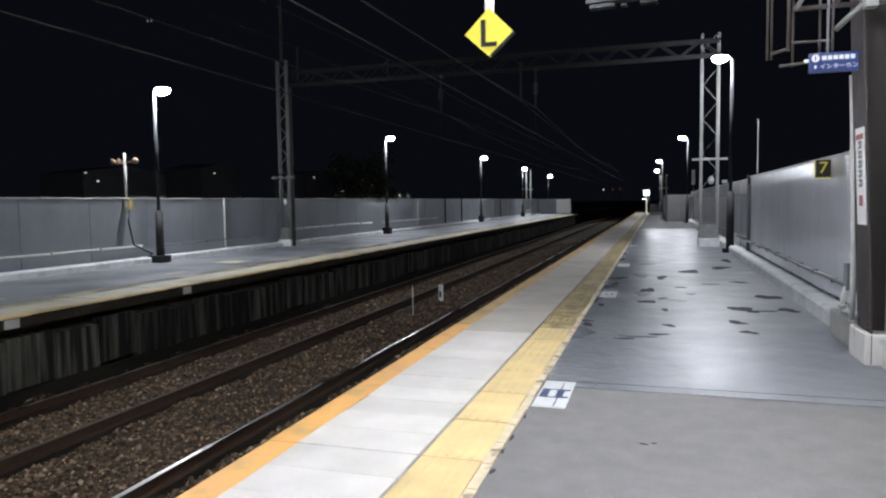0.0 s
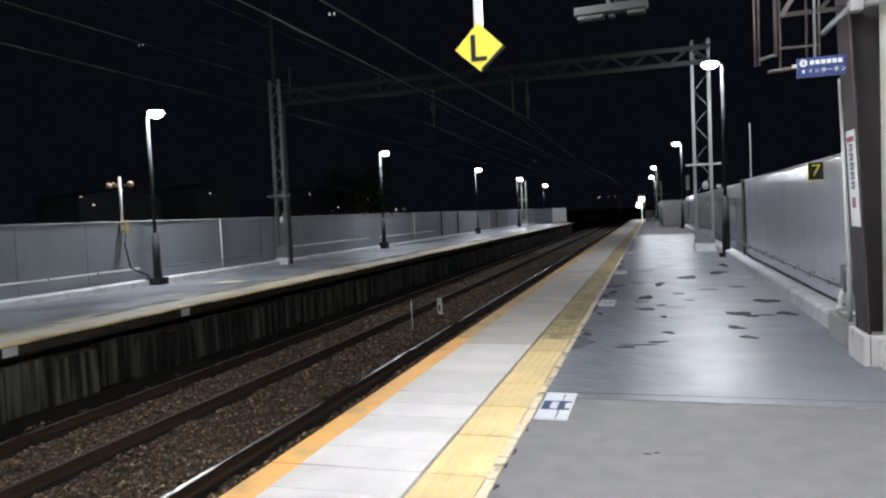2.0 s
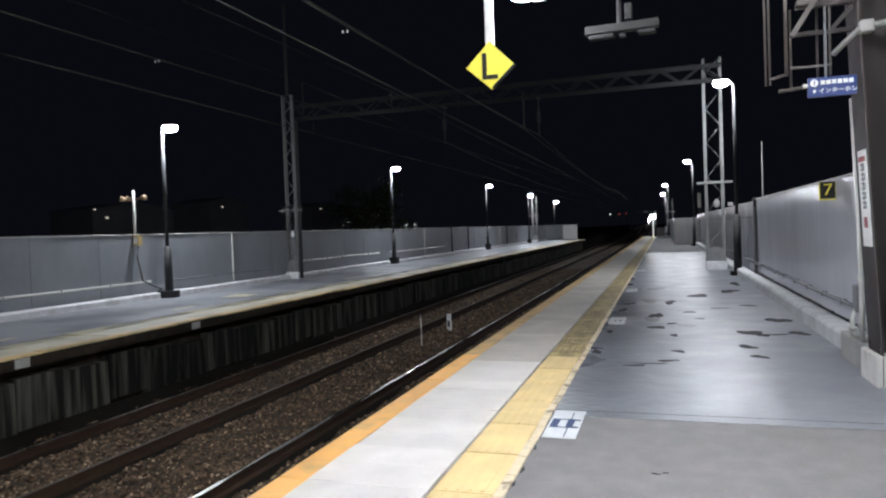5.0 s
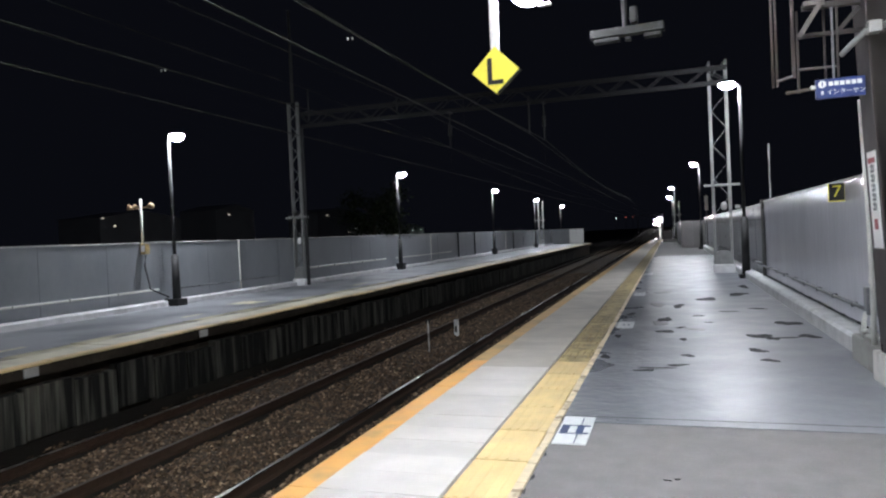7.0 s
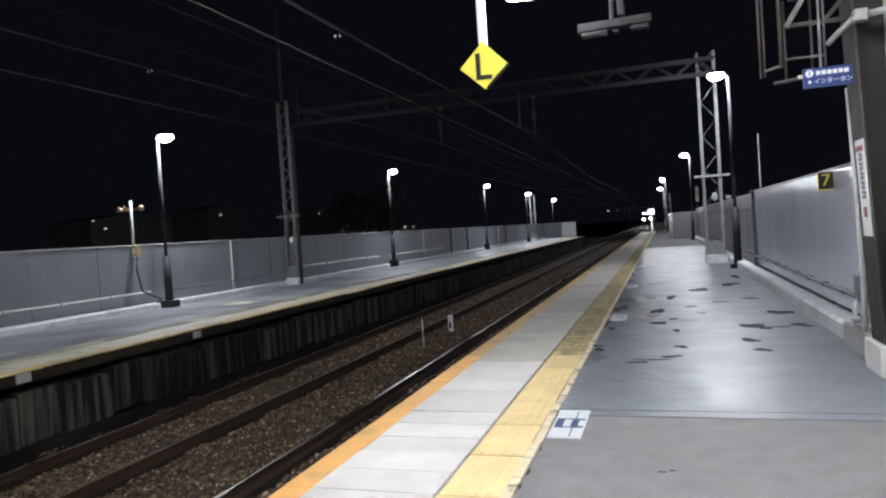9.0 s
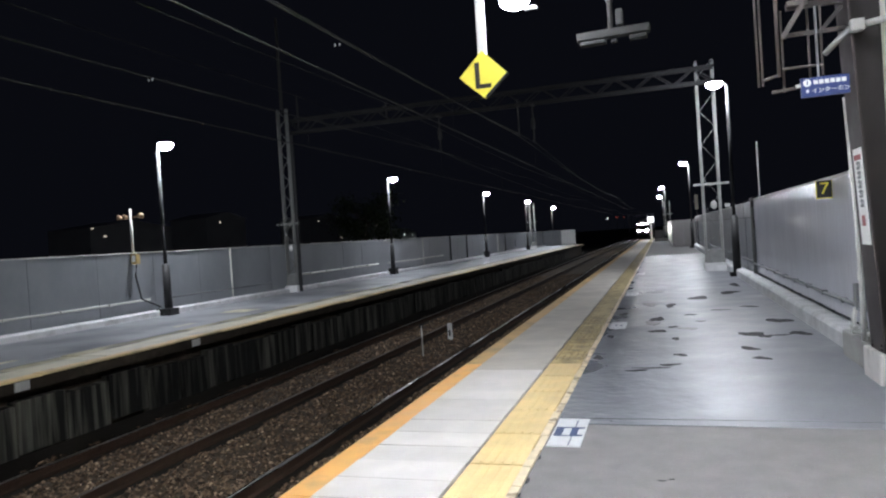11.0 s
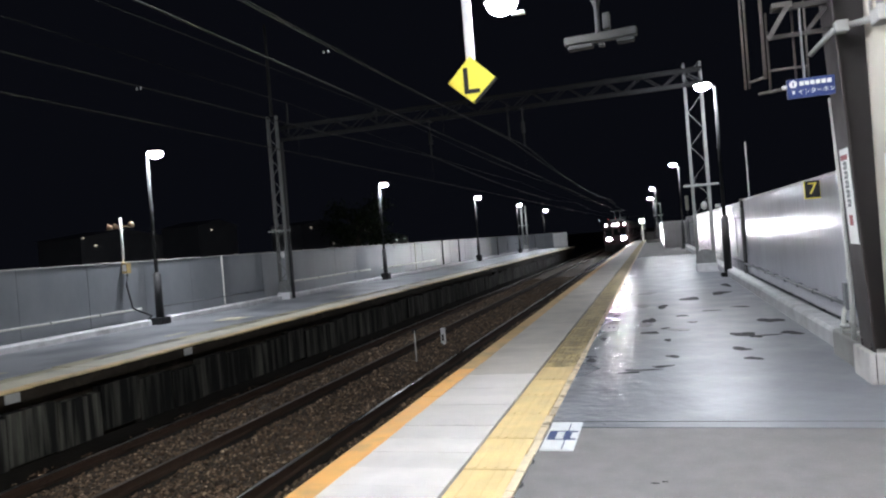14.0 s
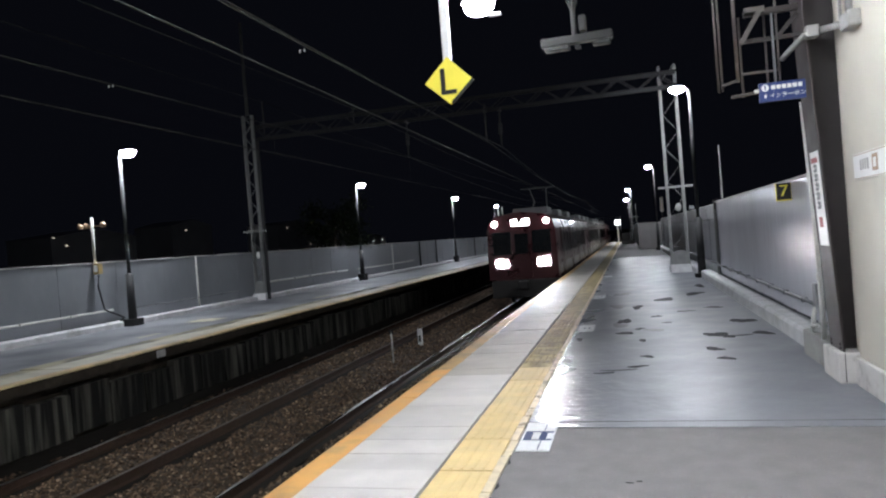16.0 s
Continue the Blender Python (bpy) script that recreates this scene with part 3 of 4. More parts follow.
for i, (x, y, rx, ry) in enumerate(STAINS):
    blot("floor_stain", x, y, rx * 0.8, ry * 0.8, M_PUDDLE, "dark irregular damp stain on the coated floor", seed=i)
for i, (x, y, rx, ry) in enumerate([(0.53, 11.9, 0.13, 0.12), (-0.02, 12.6, 0.1, 0.3), (-0.1, 15.5, 0.16, 0.3), (0.0, 18.3, 0.2, 0.35)] ):
    blot("puddle", x, y, rx, ry, M_WATER, "thin shiny film of water on the floor", seed=40 + i, cat="puddle")


def boarding_mark(place, faded=False):
    ob = thing("boarding_mark", "white floor sheet printed with navy blocks, stuck on the platform", "floor sign", place, group="boarding marks along the platform")
    part("sheet", box(-0.13, 0.13, -0.4, 0.4, 0.0, 0.003), M_MARK, ob)
    if not faded:
        field = part("printed_field", box(-0.115, 0.115, -0.36, 0.34, 0.0025, 0.0042), M_NAVY, ob, "navy printed field")
        for x0, x1, y0, y1 in ((-0.118, 0.03, 0.13, 0.36), (0.04, 0.12, 0.13, 0.36), (-0.05, 0.012, -0.1, 0.1), (0.07, 0.12, -0.08, 0.08), (-0.122, 0.03, -0.38, -0.13), (0.04, 0.12, -0.38, -0.13)):
            part("printed_block", box(x0, x1, y0, y1, 0.003, 0.0055, 0.001), M_MARK, field, "white printed block")
    else:
        for x in (-0.05, 0.03):
            part("printed_block", box(x, x + 0.035, -0.05, 0.05, 0.0025, 0.0045), M_NAVY, ob)
    return ob


M_FAR_MARK = material("faded cream floor sheet", (0.62, 0.58, 0.42), 0.6, vary=0.25, scale=5, bump=0.1, second=(0.4, 0.38, 0.3), second_at=(0.5, 0.65), second_scale=4)
for x0, x1, y0, y1 in ((-10.84, -10.68, 13.95, 14.7), (-11.65, -10.82, 16.95, 17.75), (-10.84, -10.68, 9.1, 9.8), (-10.9, -10.7, 23.2, 24.4)):
    tagged(link("boarding_mark", box(x0, x1, y0, y1, 0.003, 0.006), M_FAR_MARK), "faded cream sheet stuck on the opposite platform floor", "floor sign", "worn sheets on the opposite platform")
boarding_mark((-0.59, 6.16, 0.002))
for k, y in enumerate((12.4, 17.9, 25.3)):
    boarding_mark((-0.56, y, 0.005), True)


# ---- fences, kerbs ----
def fence(name, x, y0, y1, z1, pitch, mat, label, face=-1, seed=0, upper=None):
    """Upright sheet-steel panels on posts."""
    rng = random.Random(seed)
    wall = tagged(link(name, box(x + (0.03 if face < 0 else -0.09), x + (0.09 if face < 0 else -0.03), y0, y1, 0.1, z1 - 0.03), M_GALV), label, "fence", kind="structure")
    n = max(1, round((y1 - y0) / pitch))
    p = (y1 - y0) / n
    first = None
    for i in range(n):
        m = pose(rng.uniform(-0.004, 0.004), y0 + i * p, 0, 0, rng.uniform(-0.12, 0.12), rng.uniform(-0.1, 0.1))
        if first is None:
            bm = box(-0.02, 0.02, 0.004, p - 0.004, 0.12, z1, 0.006)
            first = part("panel", bm, mat, wall)
            first.matrix_basis = Matrix.Translation((x, 0, 0)) @ m
        else:
            share(first, "panel", wall, Matrix.Translation((x, 0, 0)) @ m)
    first = None
    for i in range(n if upper else 0):
        # glossy sheet along the top of each panel
        m = pose(x - 0.055, y0 + (i + 0.5) * p, (upper + z1) / 2, 0, rng.uniform(-7, -4), rng.uniform(-0.6, 1.0))
        if first is None:
            first = part("upper_panel", box(-0.006, 0.006, 0.05 - p / 2, p / 2 - 0.05, (upper - z1) / 2, (z1 - upper) / 2, 0.003), M_FENCE_TOP, wall, "smooth pale upper sheet")
            first.matrix_basis = m
        else:
            share(first, "upper_panel", wall, m)
        part("fence_rail", box(x - 0.05, x - 0.022, y0 + i * p + 0.06, y0 + (i + 1) * p - 0.06, upper - 0.05, upper - 0.012, 0.004), M_GALV, wall)
    part("coping", box(x - 0.035, x + 0.05, y0, y1, z1 + 0.002, z1 + 0.03, 0.006), M_COPING, wall, "pale coping strip")
    return wall


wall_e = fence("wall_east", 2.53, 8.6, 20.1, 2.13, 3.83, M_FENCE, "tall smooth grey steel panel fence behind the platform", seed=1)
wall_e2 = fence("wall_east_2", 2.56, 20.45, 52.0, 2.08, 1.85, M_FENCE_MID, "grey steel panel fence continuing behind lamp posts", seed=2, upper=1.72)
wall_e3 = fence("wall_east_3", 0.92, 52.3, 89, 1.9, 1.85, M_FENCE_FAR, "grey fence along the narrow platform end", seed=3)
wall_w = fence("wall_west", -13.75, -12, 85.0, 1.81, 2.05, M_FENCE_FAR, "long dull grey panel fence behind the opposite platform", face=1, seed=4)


def cross_fence(name, x0, x1, y, z1, mat, label):
    wall = tagged(link(name, box(x0, x1, y + 0.03, y + 0.09, 0.05, z1 - 0.03), M_GALV), label, "fence", kind="structure")
    n = max(1, round((x1 - x0) / 0.9))
    p = (x1 - x0) / n
    for i in range(n):
        part("panel", box(x0 + i * p + 0.004, x0 + (i + 1) * p - 0.004, y - 0.02, y + 0.02, 0.08, z1, 0.006), mat, wall)
    return wall


cross_fence("wall_step", 0.92, 2.5, 52.1, 1.92, M_FENCE_DULL, "grey panel fence stepping in across the platform")
cross_fence("wall_far_end", -13.7, -11.5, 85.1, 1.85, M_FENCE_FAR, "grey panel fence closing the far platform's end")
# white here stands in for the lamplight on these end panels
cross_fence("wall_far_end_2", -11.49, -9.8, 85.1, 1.8, M_WHITE, "panel fence at the far platform's end, white for its lit face")
tagged(link("fence_post", box(2.47, 2.6, 20.16, 20.4, 0.0, 2.2, 0.01), M_BROWN), "brown square post between two fence runs", "post")
tagged(link("fence_post", box(2.44, 2.5, 20.02, 20.1, 0.2, 1.95, 0.008), M_GALV), "slim grey post beside the brown fence post", "post")
for y in (20.6, 40.3, 60.5):
    tagged(link("fence_post", box(-13.72, -13.68, y - 0.025, y + 0.025, 0.15, 1.83, 0.006), M_COPING), "slim pale fence post on the opposite platform", "post", "pale posts of the far fence")
for y in (46.0, 50.2, 63.5, 80.0):
    tagged(link("fence_post", box(-13.72, -13.66, y - 0.06, y + 0.06, 0.1, 1.84, 0.008), M_POLE_DARK), "slim black fence post on the opposite platform", "post", "black posts of the far fence")
tagged(link("plinth_block", box(-0.55, 0.75, 74.6, 76, 0, 0.3, 0.03), M_CONCRETE), "low grey concrete block near the platform end", "concrete block")
tagged(link("low_screen", box(-0.5, 0.25, 75.0, 75.12, 0.3, 1.15, 0.015), M_FENCE_DULL), "low beige screen on a concrete block near the platform end", "screen")


def kerb(name, x_track, x_wall, y0, y1, h, chamfer_end=True):
    s_ = 1 if x_wall > x_track else -1
    n = max(1, int((y1 - y0) / 2.0))
    p = (y1 - y0) / n
    holder = tagged(new(name), "whitish concrete kerb along the fence foot", "kerb", kind="structure")
    first = None
    for i in range(n):
        if first is None:
            prof = [(x_track, 0.0), (x_track, h - 0.04), (x_track + 0.04 * s_, h), (x_wall, h), (x_wall, 0.0)]
            first = part("kerb_stone", prism(prof, 0.002, p - 0.002), M_KERB, holder)
            first.matrix_basis = pose(0, y0, 0)
        else:
            share(first, "kerb_stone", holder, pose(0, y0 + i * p, random.uniform(-0.004, 0.004)))
    return holder


kerb("kerb_near", 2.23, 2.5, 9.55, 51.9, 0.22)
kerb("kerb_far", -13.42, -13.7, -10, 84.8, 0.17)


def conduit(name, x, z, y0, y1, r, mat, label, n):
    ob = thing(name, label, "pipe")
    pts = [(x, y0 + (y1 - y0) * i / n, z + 0.006 * math.sin(i * 2.1)) for i in range(n + 1)]
    smooth(part("pipe", sweep(pts, r), mat, ob))
    for i in range(1, n):
        y = y0 + (y1 - y0) * i / n
        part("bracket", box(x - r * 1.2, x + r * 1.2 + 0.02, y - 0.012, y + 0.012, z - r * 1.2, z + r * 1.2, 0.003), mat, ob)
    return ob


conduit("conduit", 2.46, 0.485, 9.7, 20.0, 0.027, M_PIPE, "grey conduit pipe clipped along the near fence", 9)
conduit("cable", 2.485, 0.25, 9.9, 20.0, 0.012, M_POLE_DARK, "thin dark cable along the fence foot", 12)
conduit("conduit", 2.48, 0.5, 20.6, 51, 0.03, M_PIPE, "grey conduit pipe along the further fence", 16)
conduit("conduit", -13.66, 0.49, -8, 16.6, 0.03, M_COPING, "grey conduit pipe along the far fence", 16)
conduit("conduit", -13.66, 0.46, 17.2, 23.0, 0.022, M_PIPE, "grey conduit along the far fence beyond the lamp", 5)
conduit("conduit", -13.62, 0.62, 24.4, 33.0, 0.04, M_COPING, "pale pipe along the far fence", 6)
conduit("conduit", -13.62, 0.6, 34.4, 44.0, 0.03, M_COPING, "pale pipe along the further far fence", 6)


# ---- platform lamps ----
def lamp_post(place, height, arm, turn, label, sleeve=1.35):
    """A pole with a thick dark sleeve at its foot and a flat oval lamp head on a short arm."""
    ob = thing("lamp_post", label, "street lamp", place, turn, "lamp posts along the platforms")
    part("base_plate", box(-0.2, 0.2, -0.2, 0.2, -0.45, 0.12, 0.015), M_POLE_DARK, ob)
    smooth(part("sleeve", tube((0, 0, 0.1), (0, 0, sleeve), 0.115, 0.1, 16), M_POLE_DARK, ob, "black thick pole foot"))
    part("collar", tube((0, 0, sleeve), (0, 0, sleeve + 0.05), 0.1, 0.05, 16), M_POLE_DARK, ob)
    smooth(part("pole", tube((0, 0, sleeve), (0, 0, height + 0.06), 0.05, 0.04, 14), M_POLE, ob))
    top = height + 0.13
    part("arm", sweep([(0, 0, height), (arm * 0.12, 0, height + 0.1), (arm * 0.5, 0, top + 0.05)], 0.032), M_POLE, ob)
    hood = part("hood", ball((arm, 0, top), (0.24, 0.19, 0.09), u=24), M_POLE, ob)
    for v in hood.data.vertices:
        v.co.z = max(v.co.z, top + 0.03)
    smooth(hood)
    lens = part("lens", ball((arm, 0, top - 0.014), (0.22, 0.17, 0.125), u=24), M_GLOW_LAMP, hood, "glowing white lens")
    for v in lens.data.vertices:
        v.co.z = min(v.co.z, top + 0.028)
    smooth(lens)
    return ob


first_lamp = lamp_post((-13.28, 16.88, 0.08), 4.62, 0.28, 0, "dark lamp post with glowing oval head on the opposite platform")
# post at y = 2.2 is an unseen extra, placed to brighten the far left
for y, z in ((2.2, 0.08), (34.2, 0.22), (54.5, 0.36), (72.5, 0.3), (90.5, 0.12)):
    copy_thing(first_lamp, pose(-13.28, y, z))
near_lamp = lamp_post((2.27, 22.5, 0), 5.56, 0.33, 180, "tall dark lamp post with a glowing head beside the fence", 1.75)
copy_thing(near_lamp, pose(2.15, 49.7, 0, 0, 0, 180))
copy_thing(near_lamp, pose(0.78, 84, 0.3, 0, 0, 180))
copy_thing(near_lamp, pose(0.5, 86.5, -0.65, 0, 0, 180))


M_MAST = material("dull grey mast steel", (0.22, 0.222, 0.22), 0.7, vary=0.25, scale=7, bump=0.1)


# ---- lattice masts and gantry ----
def mast(place, height, w, label, plinth=0.3, taper=1.0, steel=None, arm_z=2.86, depth=None):
    steel = steel or M_GALV
    ob = thing("lattice_mast", label, "mast", place, group="lattice masts of the overhead line")
    h = w / 2
    d = (depth or w) / 2
    part("plinth", box(-h - 0.1, h + 0.1, -d - 0.1, d + 0.1, 0, plinth, 0.02), M_KERB, ob, "pale concrete foot")
    for sx in (-1, 1):
        for sy in (-1, 1):
            bm = bar((sx * h, sy * d, plinth), (sx * h * taper, sy * d * taper, height), 0.07, 0.012)
            bar((sx * (h + 0.03), sy * (d - 0.035), plinth), (sx * (h + 0.03) * taper, sy * (d - 0.035) * taper, height), 0.012, 0.07, bm)
            part("corner_post", bm, steel, ob)
    n = int((height - plinth) / (w * 1.15))
    step = (height - plinth) / n
    for i in range(n):
        z0, z1 = plinth + i * step, plinth + (i + 1) * step
        s_ = 1 if i % 2 else -1
        part("lattice_bar", bar((-s_ * h, -d, z0), (s_ * h, -d, z1), 0.055, 0.01), steel, ob)
        if i % 2:
            for sx in (-1, 1):
                part("batten", bar((sx * h, -d, z0), (sx * h, d, z0), 0.01, 0.05), steel, ob)
    for sy in (-1, 1):
        # base plate that widens towards the foot
        bm = prism([(-h - 0.09, plinth), (h + 0.09, plinth), (h + 0.02, plinth + 0.36), (h * 0.5, plinth + 0.46), (-h * 0.5, plinth + 0.46), (-h - 0.02, plinth + 0.36)], sy * d - 0.006, sy * d + 0.006)
        part("gusset", bm, steel, ob)
    for sx in (-1, 1):
        part("gusset", box(sx * h - 0.006, sx * h + 0.006, -d, d, plinth, plinth + 0.36), steel, ob)
    part("cross_arm", box(-h - 0.32, h + 0.32, -d - 0.05, -d - 0.01, arm_z, arm_z + 0.07, 0.005), steel, ob)
    return ob


mast_r = mast((1.86, 25.3, 0), 7.0, 0.46, "grey steel lattice mast on a concrete foot on the platform", 0.28, steel=M_MAST)
# plain grey plate on the mast, not a light
smooth(part("oval_plate", ball((0.05, -0.27, 2.2), (0.1, 0.05, 0.14)), M_FITTING, mast_r, "grey oval plate"))
mast_l = mast((-13.34, 24.0, 0), 7.0, 0.34, "grey steel lattice mast on the opposite platform", 0.26, steel=M_GALV, arm_z=2.58, depth=0.14)
smooth(part("plate", ball((0.05, -0.1, 1.7), (0.08, 0.03, 0.12)), M_WHITE, mast_l, "white oval plate"))
part("top_pole", tube((0, 0, 7.0), (0, 0, 10.5), 0.06, 0.05), M_OLD_STEEL, mast_l)
part("side_post", box(0.28, 0.37, -0.05, 0.05, 0.02, 6.0), M_POLE_DARK, mast_l, "dark side post")
mast((-13.1, 75.0, 0), 5.0, 0.42, "far grey lattice mast among the lamps")
mast((0.95, 85.2, 0), 4.4, 0.5, "short lattice mast near the platform end")


def gantry(y, x0, x1, z0, z1, label, steel):
    ob = thing("gantry", label, "gantry")
    for z in (z0, z1):
        for dy in (-0.2, 0.2):
            part("chord", box(x0, x1, y + dy - 0.035, y + dy + 0.035, z - 0.035, z + 0.035), steel, ob)
    n = int((x1 - x0) / 0.62)
    p = (x1 - x0) / n
    for i in range(n):
        a, b = (z0, z1) if i % 2 else (z1, z0)
        for dy in (-0.2, 0.2):
            part("web_bar", bar((x0 + i * p, y + dy, a), (x0 + (i + 1) * p, y + dy, b), 0.035, 0.035), steel, ob)
    return ob


gantry(24.6, -13.45, 2.1, 6.17, 6.64, "steel truss gantry spanning both tracks overhead", M_GANTRY)
gantry(295, -12.4, -2.8, 6.1, 6.7, "distant pale truss gantry over the line", M_COPING)
for x in (-12.4, -2.8):
    tagged(link("gantry_mast", box(x - 0.2, x + 0.2, 294.8, 295.2, -2.2, 6.7, 0.03), M_COPING), "distant pale mast under the gantry", "mast")


for x, z, lens in ((-21.0, 5.9, "white"), (-17.2, 6.0, "red"), (-14.4, 6.1, "red")):
    ob = thing("signal_post", "distant %s signal lamp on a dark post beside the line" % lens, "signal", (x, 296, -2.2), group="distant signals")
    part("post", tube((0, 0, 0), (0, 0, z + 2.0), 0.08), M_OLD_STEEL, ob)
    part("case", box(-0.25, 0.25, -0.12, 0.1, z + 1.9, z + 2.6, 0.03), M_OLD_STEEL, ob)
    smooth(part("lens", ball((0, -0.13, z + 2.25), (0.18, 0.06, 0.18)), M_GLOW_WINDOW_COLD if lens == "white" else M_GLOW_RED, ob, "lit %s lens" % lens))


# ---- overhead wires ----
def wire(name, f, ys, r, label):
    bm = sweep([f(y) for y in ys], r, 5)
    ob = thing(name, label, "wire")
    part("strand", bm, M_WIRE, ob)
    return ob


SPAN = 50.0


def sag(y, depth):
    u = ((y - 24.6) / SPAN) % 1.0
    return -4 * depth * u * (1 - u)


LONG = [-20 + 2.5 * i for i in range(96)]
for cx, label in ((NEAR_TRACK, "near"), (FAR_TRACK, "far")):
    wire("contact_wire", lambda y: (cx + bend(y)[0], y, 3.93 + bend(y)[1]), LONG, 0.011, "taut overhead contact wire above a track")
    m_ob = wire("messenger_wire", lambda y: (cx + bend(y)[0], y, 4.85 + sag(y, 0.45) + bend(y)[1]), LONG, 0.011, "sagging messenger wire with droppers above a track")
    for i in range(13):
        y = -15.4 + 10.0 * i
        part("dropper", tube((cx, y, 3.93), (cx, y, 4.85 + sag(y, 0.45)), 0.003, sides=5), M_WIRE, m_ob)
    for y in (24.6,):
        ins = thing("hanger", "insulated hanger carrying the wire below the gantry", "insulator")
        part("rod", tube((cx, y, 4.85), (cx, y, 6.17), 0.025), M_OLD_STEEL, ins)
        for k in range(4):
            smooth(part("insulator_disc", tube((cx, y, 5.3 + 0.1 * k), (cx, y, 5.36 + 0.1 * k), 0.09, 0.05), M_OLD_STEEL, ins))
        part("cleat", box(cx - 0.05, cx + 0.05, 24.36, 24.84, 6.1, 6.14), M_OLD_STEEL, ins)
for x, z, d in ((-4.35, 5.1, 0.3), (-9.3, 6.9, 0.3), (-13.0, 7.6, 0.3)):
    f_ob = wire("feeder_wire", lambda y: (x, y, z + sag(y, d)), LONG[:60], 0.012, "black feeder cable strung along the line")
    part("support", tube((x, 24.6, z), (x, 24.6, 6.4), 0.03), M_OLD_STEEL, f_ob)
    part("cleat", box(x - 0.05, x + 0.05, 24.36, 24.84, 6.15 if z < 6 else 6.66, 6.2 if z < 6 else 6.71), M_OLD_STEEL, f_ob)
for x, y, z in ((-7.3, 9.6, 4.45), (-3.9, 9.3, 4.42)):
    ins = thing("insulator", "pair of small white insulators on the wire", "insulator")
    for dx in (-0.035, 0.035):
        smooth(part("bead", ball((x + dx, y, z), (0.014, 0.014, 0.022)), M_CERAMIC, ins))

# ---- roof over the camera, station building ----
tagged(link("ceiling", box(-1.9, 3.2, -14, 8.8, 4.75, 4.95), M_CREAM), "pale underside of the platform roof", "ceiling", kind="structure")
tagged(link("wall_building", box(2.26, 2.75, -14, 7.93, 0.0, 4.75, 0.01), M_CREAM), "cream clad wall of the station building", "wall", kind="structure")
tagged(link("wall_behind", box(-1.9, 2.75, -14.3, -14.0, 0, 4.75), M_CREAM), "plain wall closing the platform behind", "wall", kind="structure")
tagged(link("baseboard", box(2.205, 2.258, -14, 7.8, 0.0, 0.26, 0.012), M_FOOT), kind="structure", label="low stone base strip of the cream wall", category="trim")
for y in (-8.0, -4.0, 0.0, 3.2, 5.7):
    ob = thing("tube_light", "glowing twin tube light under the roof", "ceiling light", (0.25, y, 4.62), group="lights under the platform roof")
    part("tray", box(-0.13, 0.13, -0.62, 0.62, 0.06, 0.13, 0.01), M_WHITE, ob)
    for x in (-0.06, 0.06):
        part("tube", tube((x, -0.58, 0.03), (x, 0.58, 0.03), 0.016), M_GLOW_TUBE, ob)


def lean(z):
    """The track side of the raking column, by height."""
    return 2.128 - 0.0435 * (z - 0.27)


def raking(d0, d1, y0, y1, z0, z1, bevel=0.0):
    """An upright plate between two distances behind the column's sloping face."""
    bm = bmesh.new()
    lo = [bm.verts.new((lean(z0) + d, y, z0)) for d, y in ((d0, y0), (d1, y0), (d1, y1), (d0, y1))]
    hi = [bm.verts.new((lean(z1) + d, y, z1)) for d, y in ((d0, y0), (d1, y0), (d1, y1), (d0, y1))]
    bm.faces.new(lo[::-1])
    bm.faces.new(hi)
    for k in range(4):
        bm.faces.new((lo[k], lo[(k + 1) % 4], hi[(k + 1) % 4], hi[k]))
    bmesh.ops.recalc_face_normals(bm, faces=bm.faces[:])
    if bevel:
        bmesh.ops.bevel(bm, geom=bm.edges[:], offset=bevel, segments=2, profile=0.6, affect="EDGES", clamp_overlap=True)
    return bm


def column():
    ob = thing("roof_column", "dark brown raking steel column on a concrete foot beside the cream wall", "column")
    foot = part("foot", box(2.075, 2.34, 7.83, 8.4, 0.0, 0.3, 0.02), M_FOOT, ob, "pale chipped concrete foot")
    part("crack", box(2.125, 2.132, 7.826, 7.84, 0.02, 0.29), M_BROWN, foot, "dark crack")
    # paler flange against darker web: lit and shaded sides put into the colour
    part("flange", raking(0.0, 0.02, 7.86, 8.3, 0.29, 4.75, 0.004), M_BROWN_LIT, ob, "brown flange, paler as the lit side")
    part("web", raking(0.02, 0.36, 8.06, 8.09, 0.29, 4.75), M_BROWN, ob)
    part("flange", box(2.34, 2.36, 7.94, 8.3, 0.29, 4.75), M_BROWN, ob)
    part("beam", box(1.49, 2.0, 7.98, 8.04, 3.63, 3.69, 0.006), M_BROWN, ob)
    part("lower_chord", box(1.44, 2.0, 7.99, 8.03, 3.37, 3.41, 0.005), M_BROWN, ob)
    part("brace", bar((1.79, 8.0, 3.4), (1.97, 8.0, 3.6), 0.04, 0.04), M_BROWN, ob)
    for z in (0.33, 0.37):
        for y in (7.93, 8.23):
            part("bolt", tube((lean(z) - 0.012, y, z), (lean(z) + 0.002, y, z), 0.014, sides=6), M_BROWN, ob)
    return ob


column()
ob = thing("notice_strip", "narrow white notice board with dark and red marks on the column", "notice")
board = part("board", raking(-0.008, -0.001, 7.9, 8.19, 1.32, 2.24, 0.002), M_WHITE, ob)
part("printed_bar", raking(-0.011, -0.0075, 7.93, 8.16, 2.13, 2.18), M_RED, board)
for k in range(5):
    for y0, y1, z0, z1 in ((7.99, 8.1, 0.0, 0.025), (7.99, 8.1, 0.05, 0.07), (8.03, 8.06, 0.0, 0.08), (7.98, 8.0, 0.02, 0.07)):
        part("printed_bar", raking(-0.011, -0.0075, y0, y1, 1.68 + 0.09 * k + z0, 1.68 + 0.09 * k + z1), M_PIPE, board)
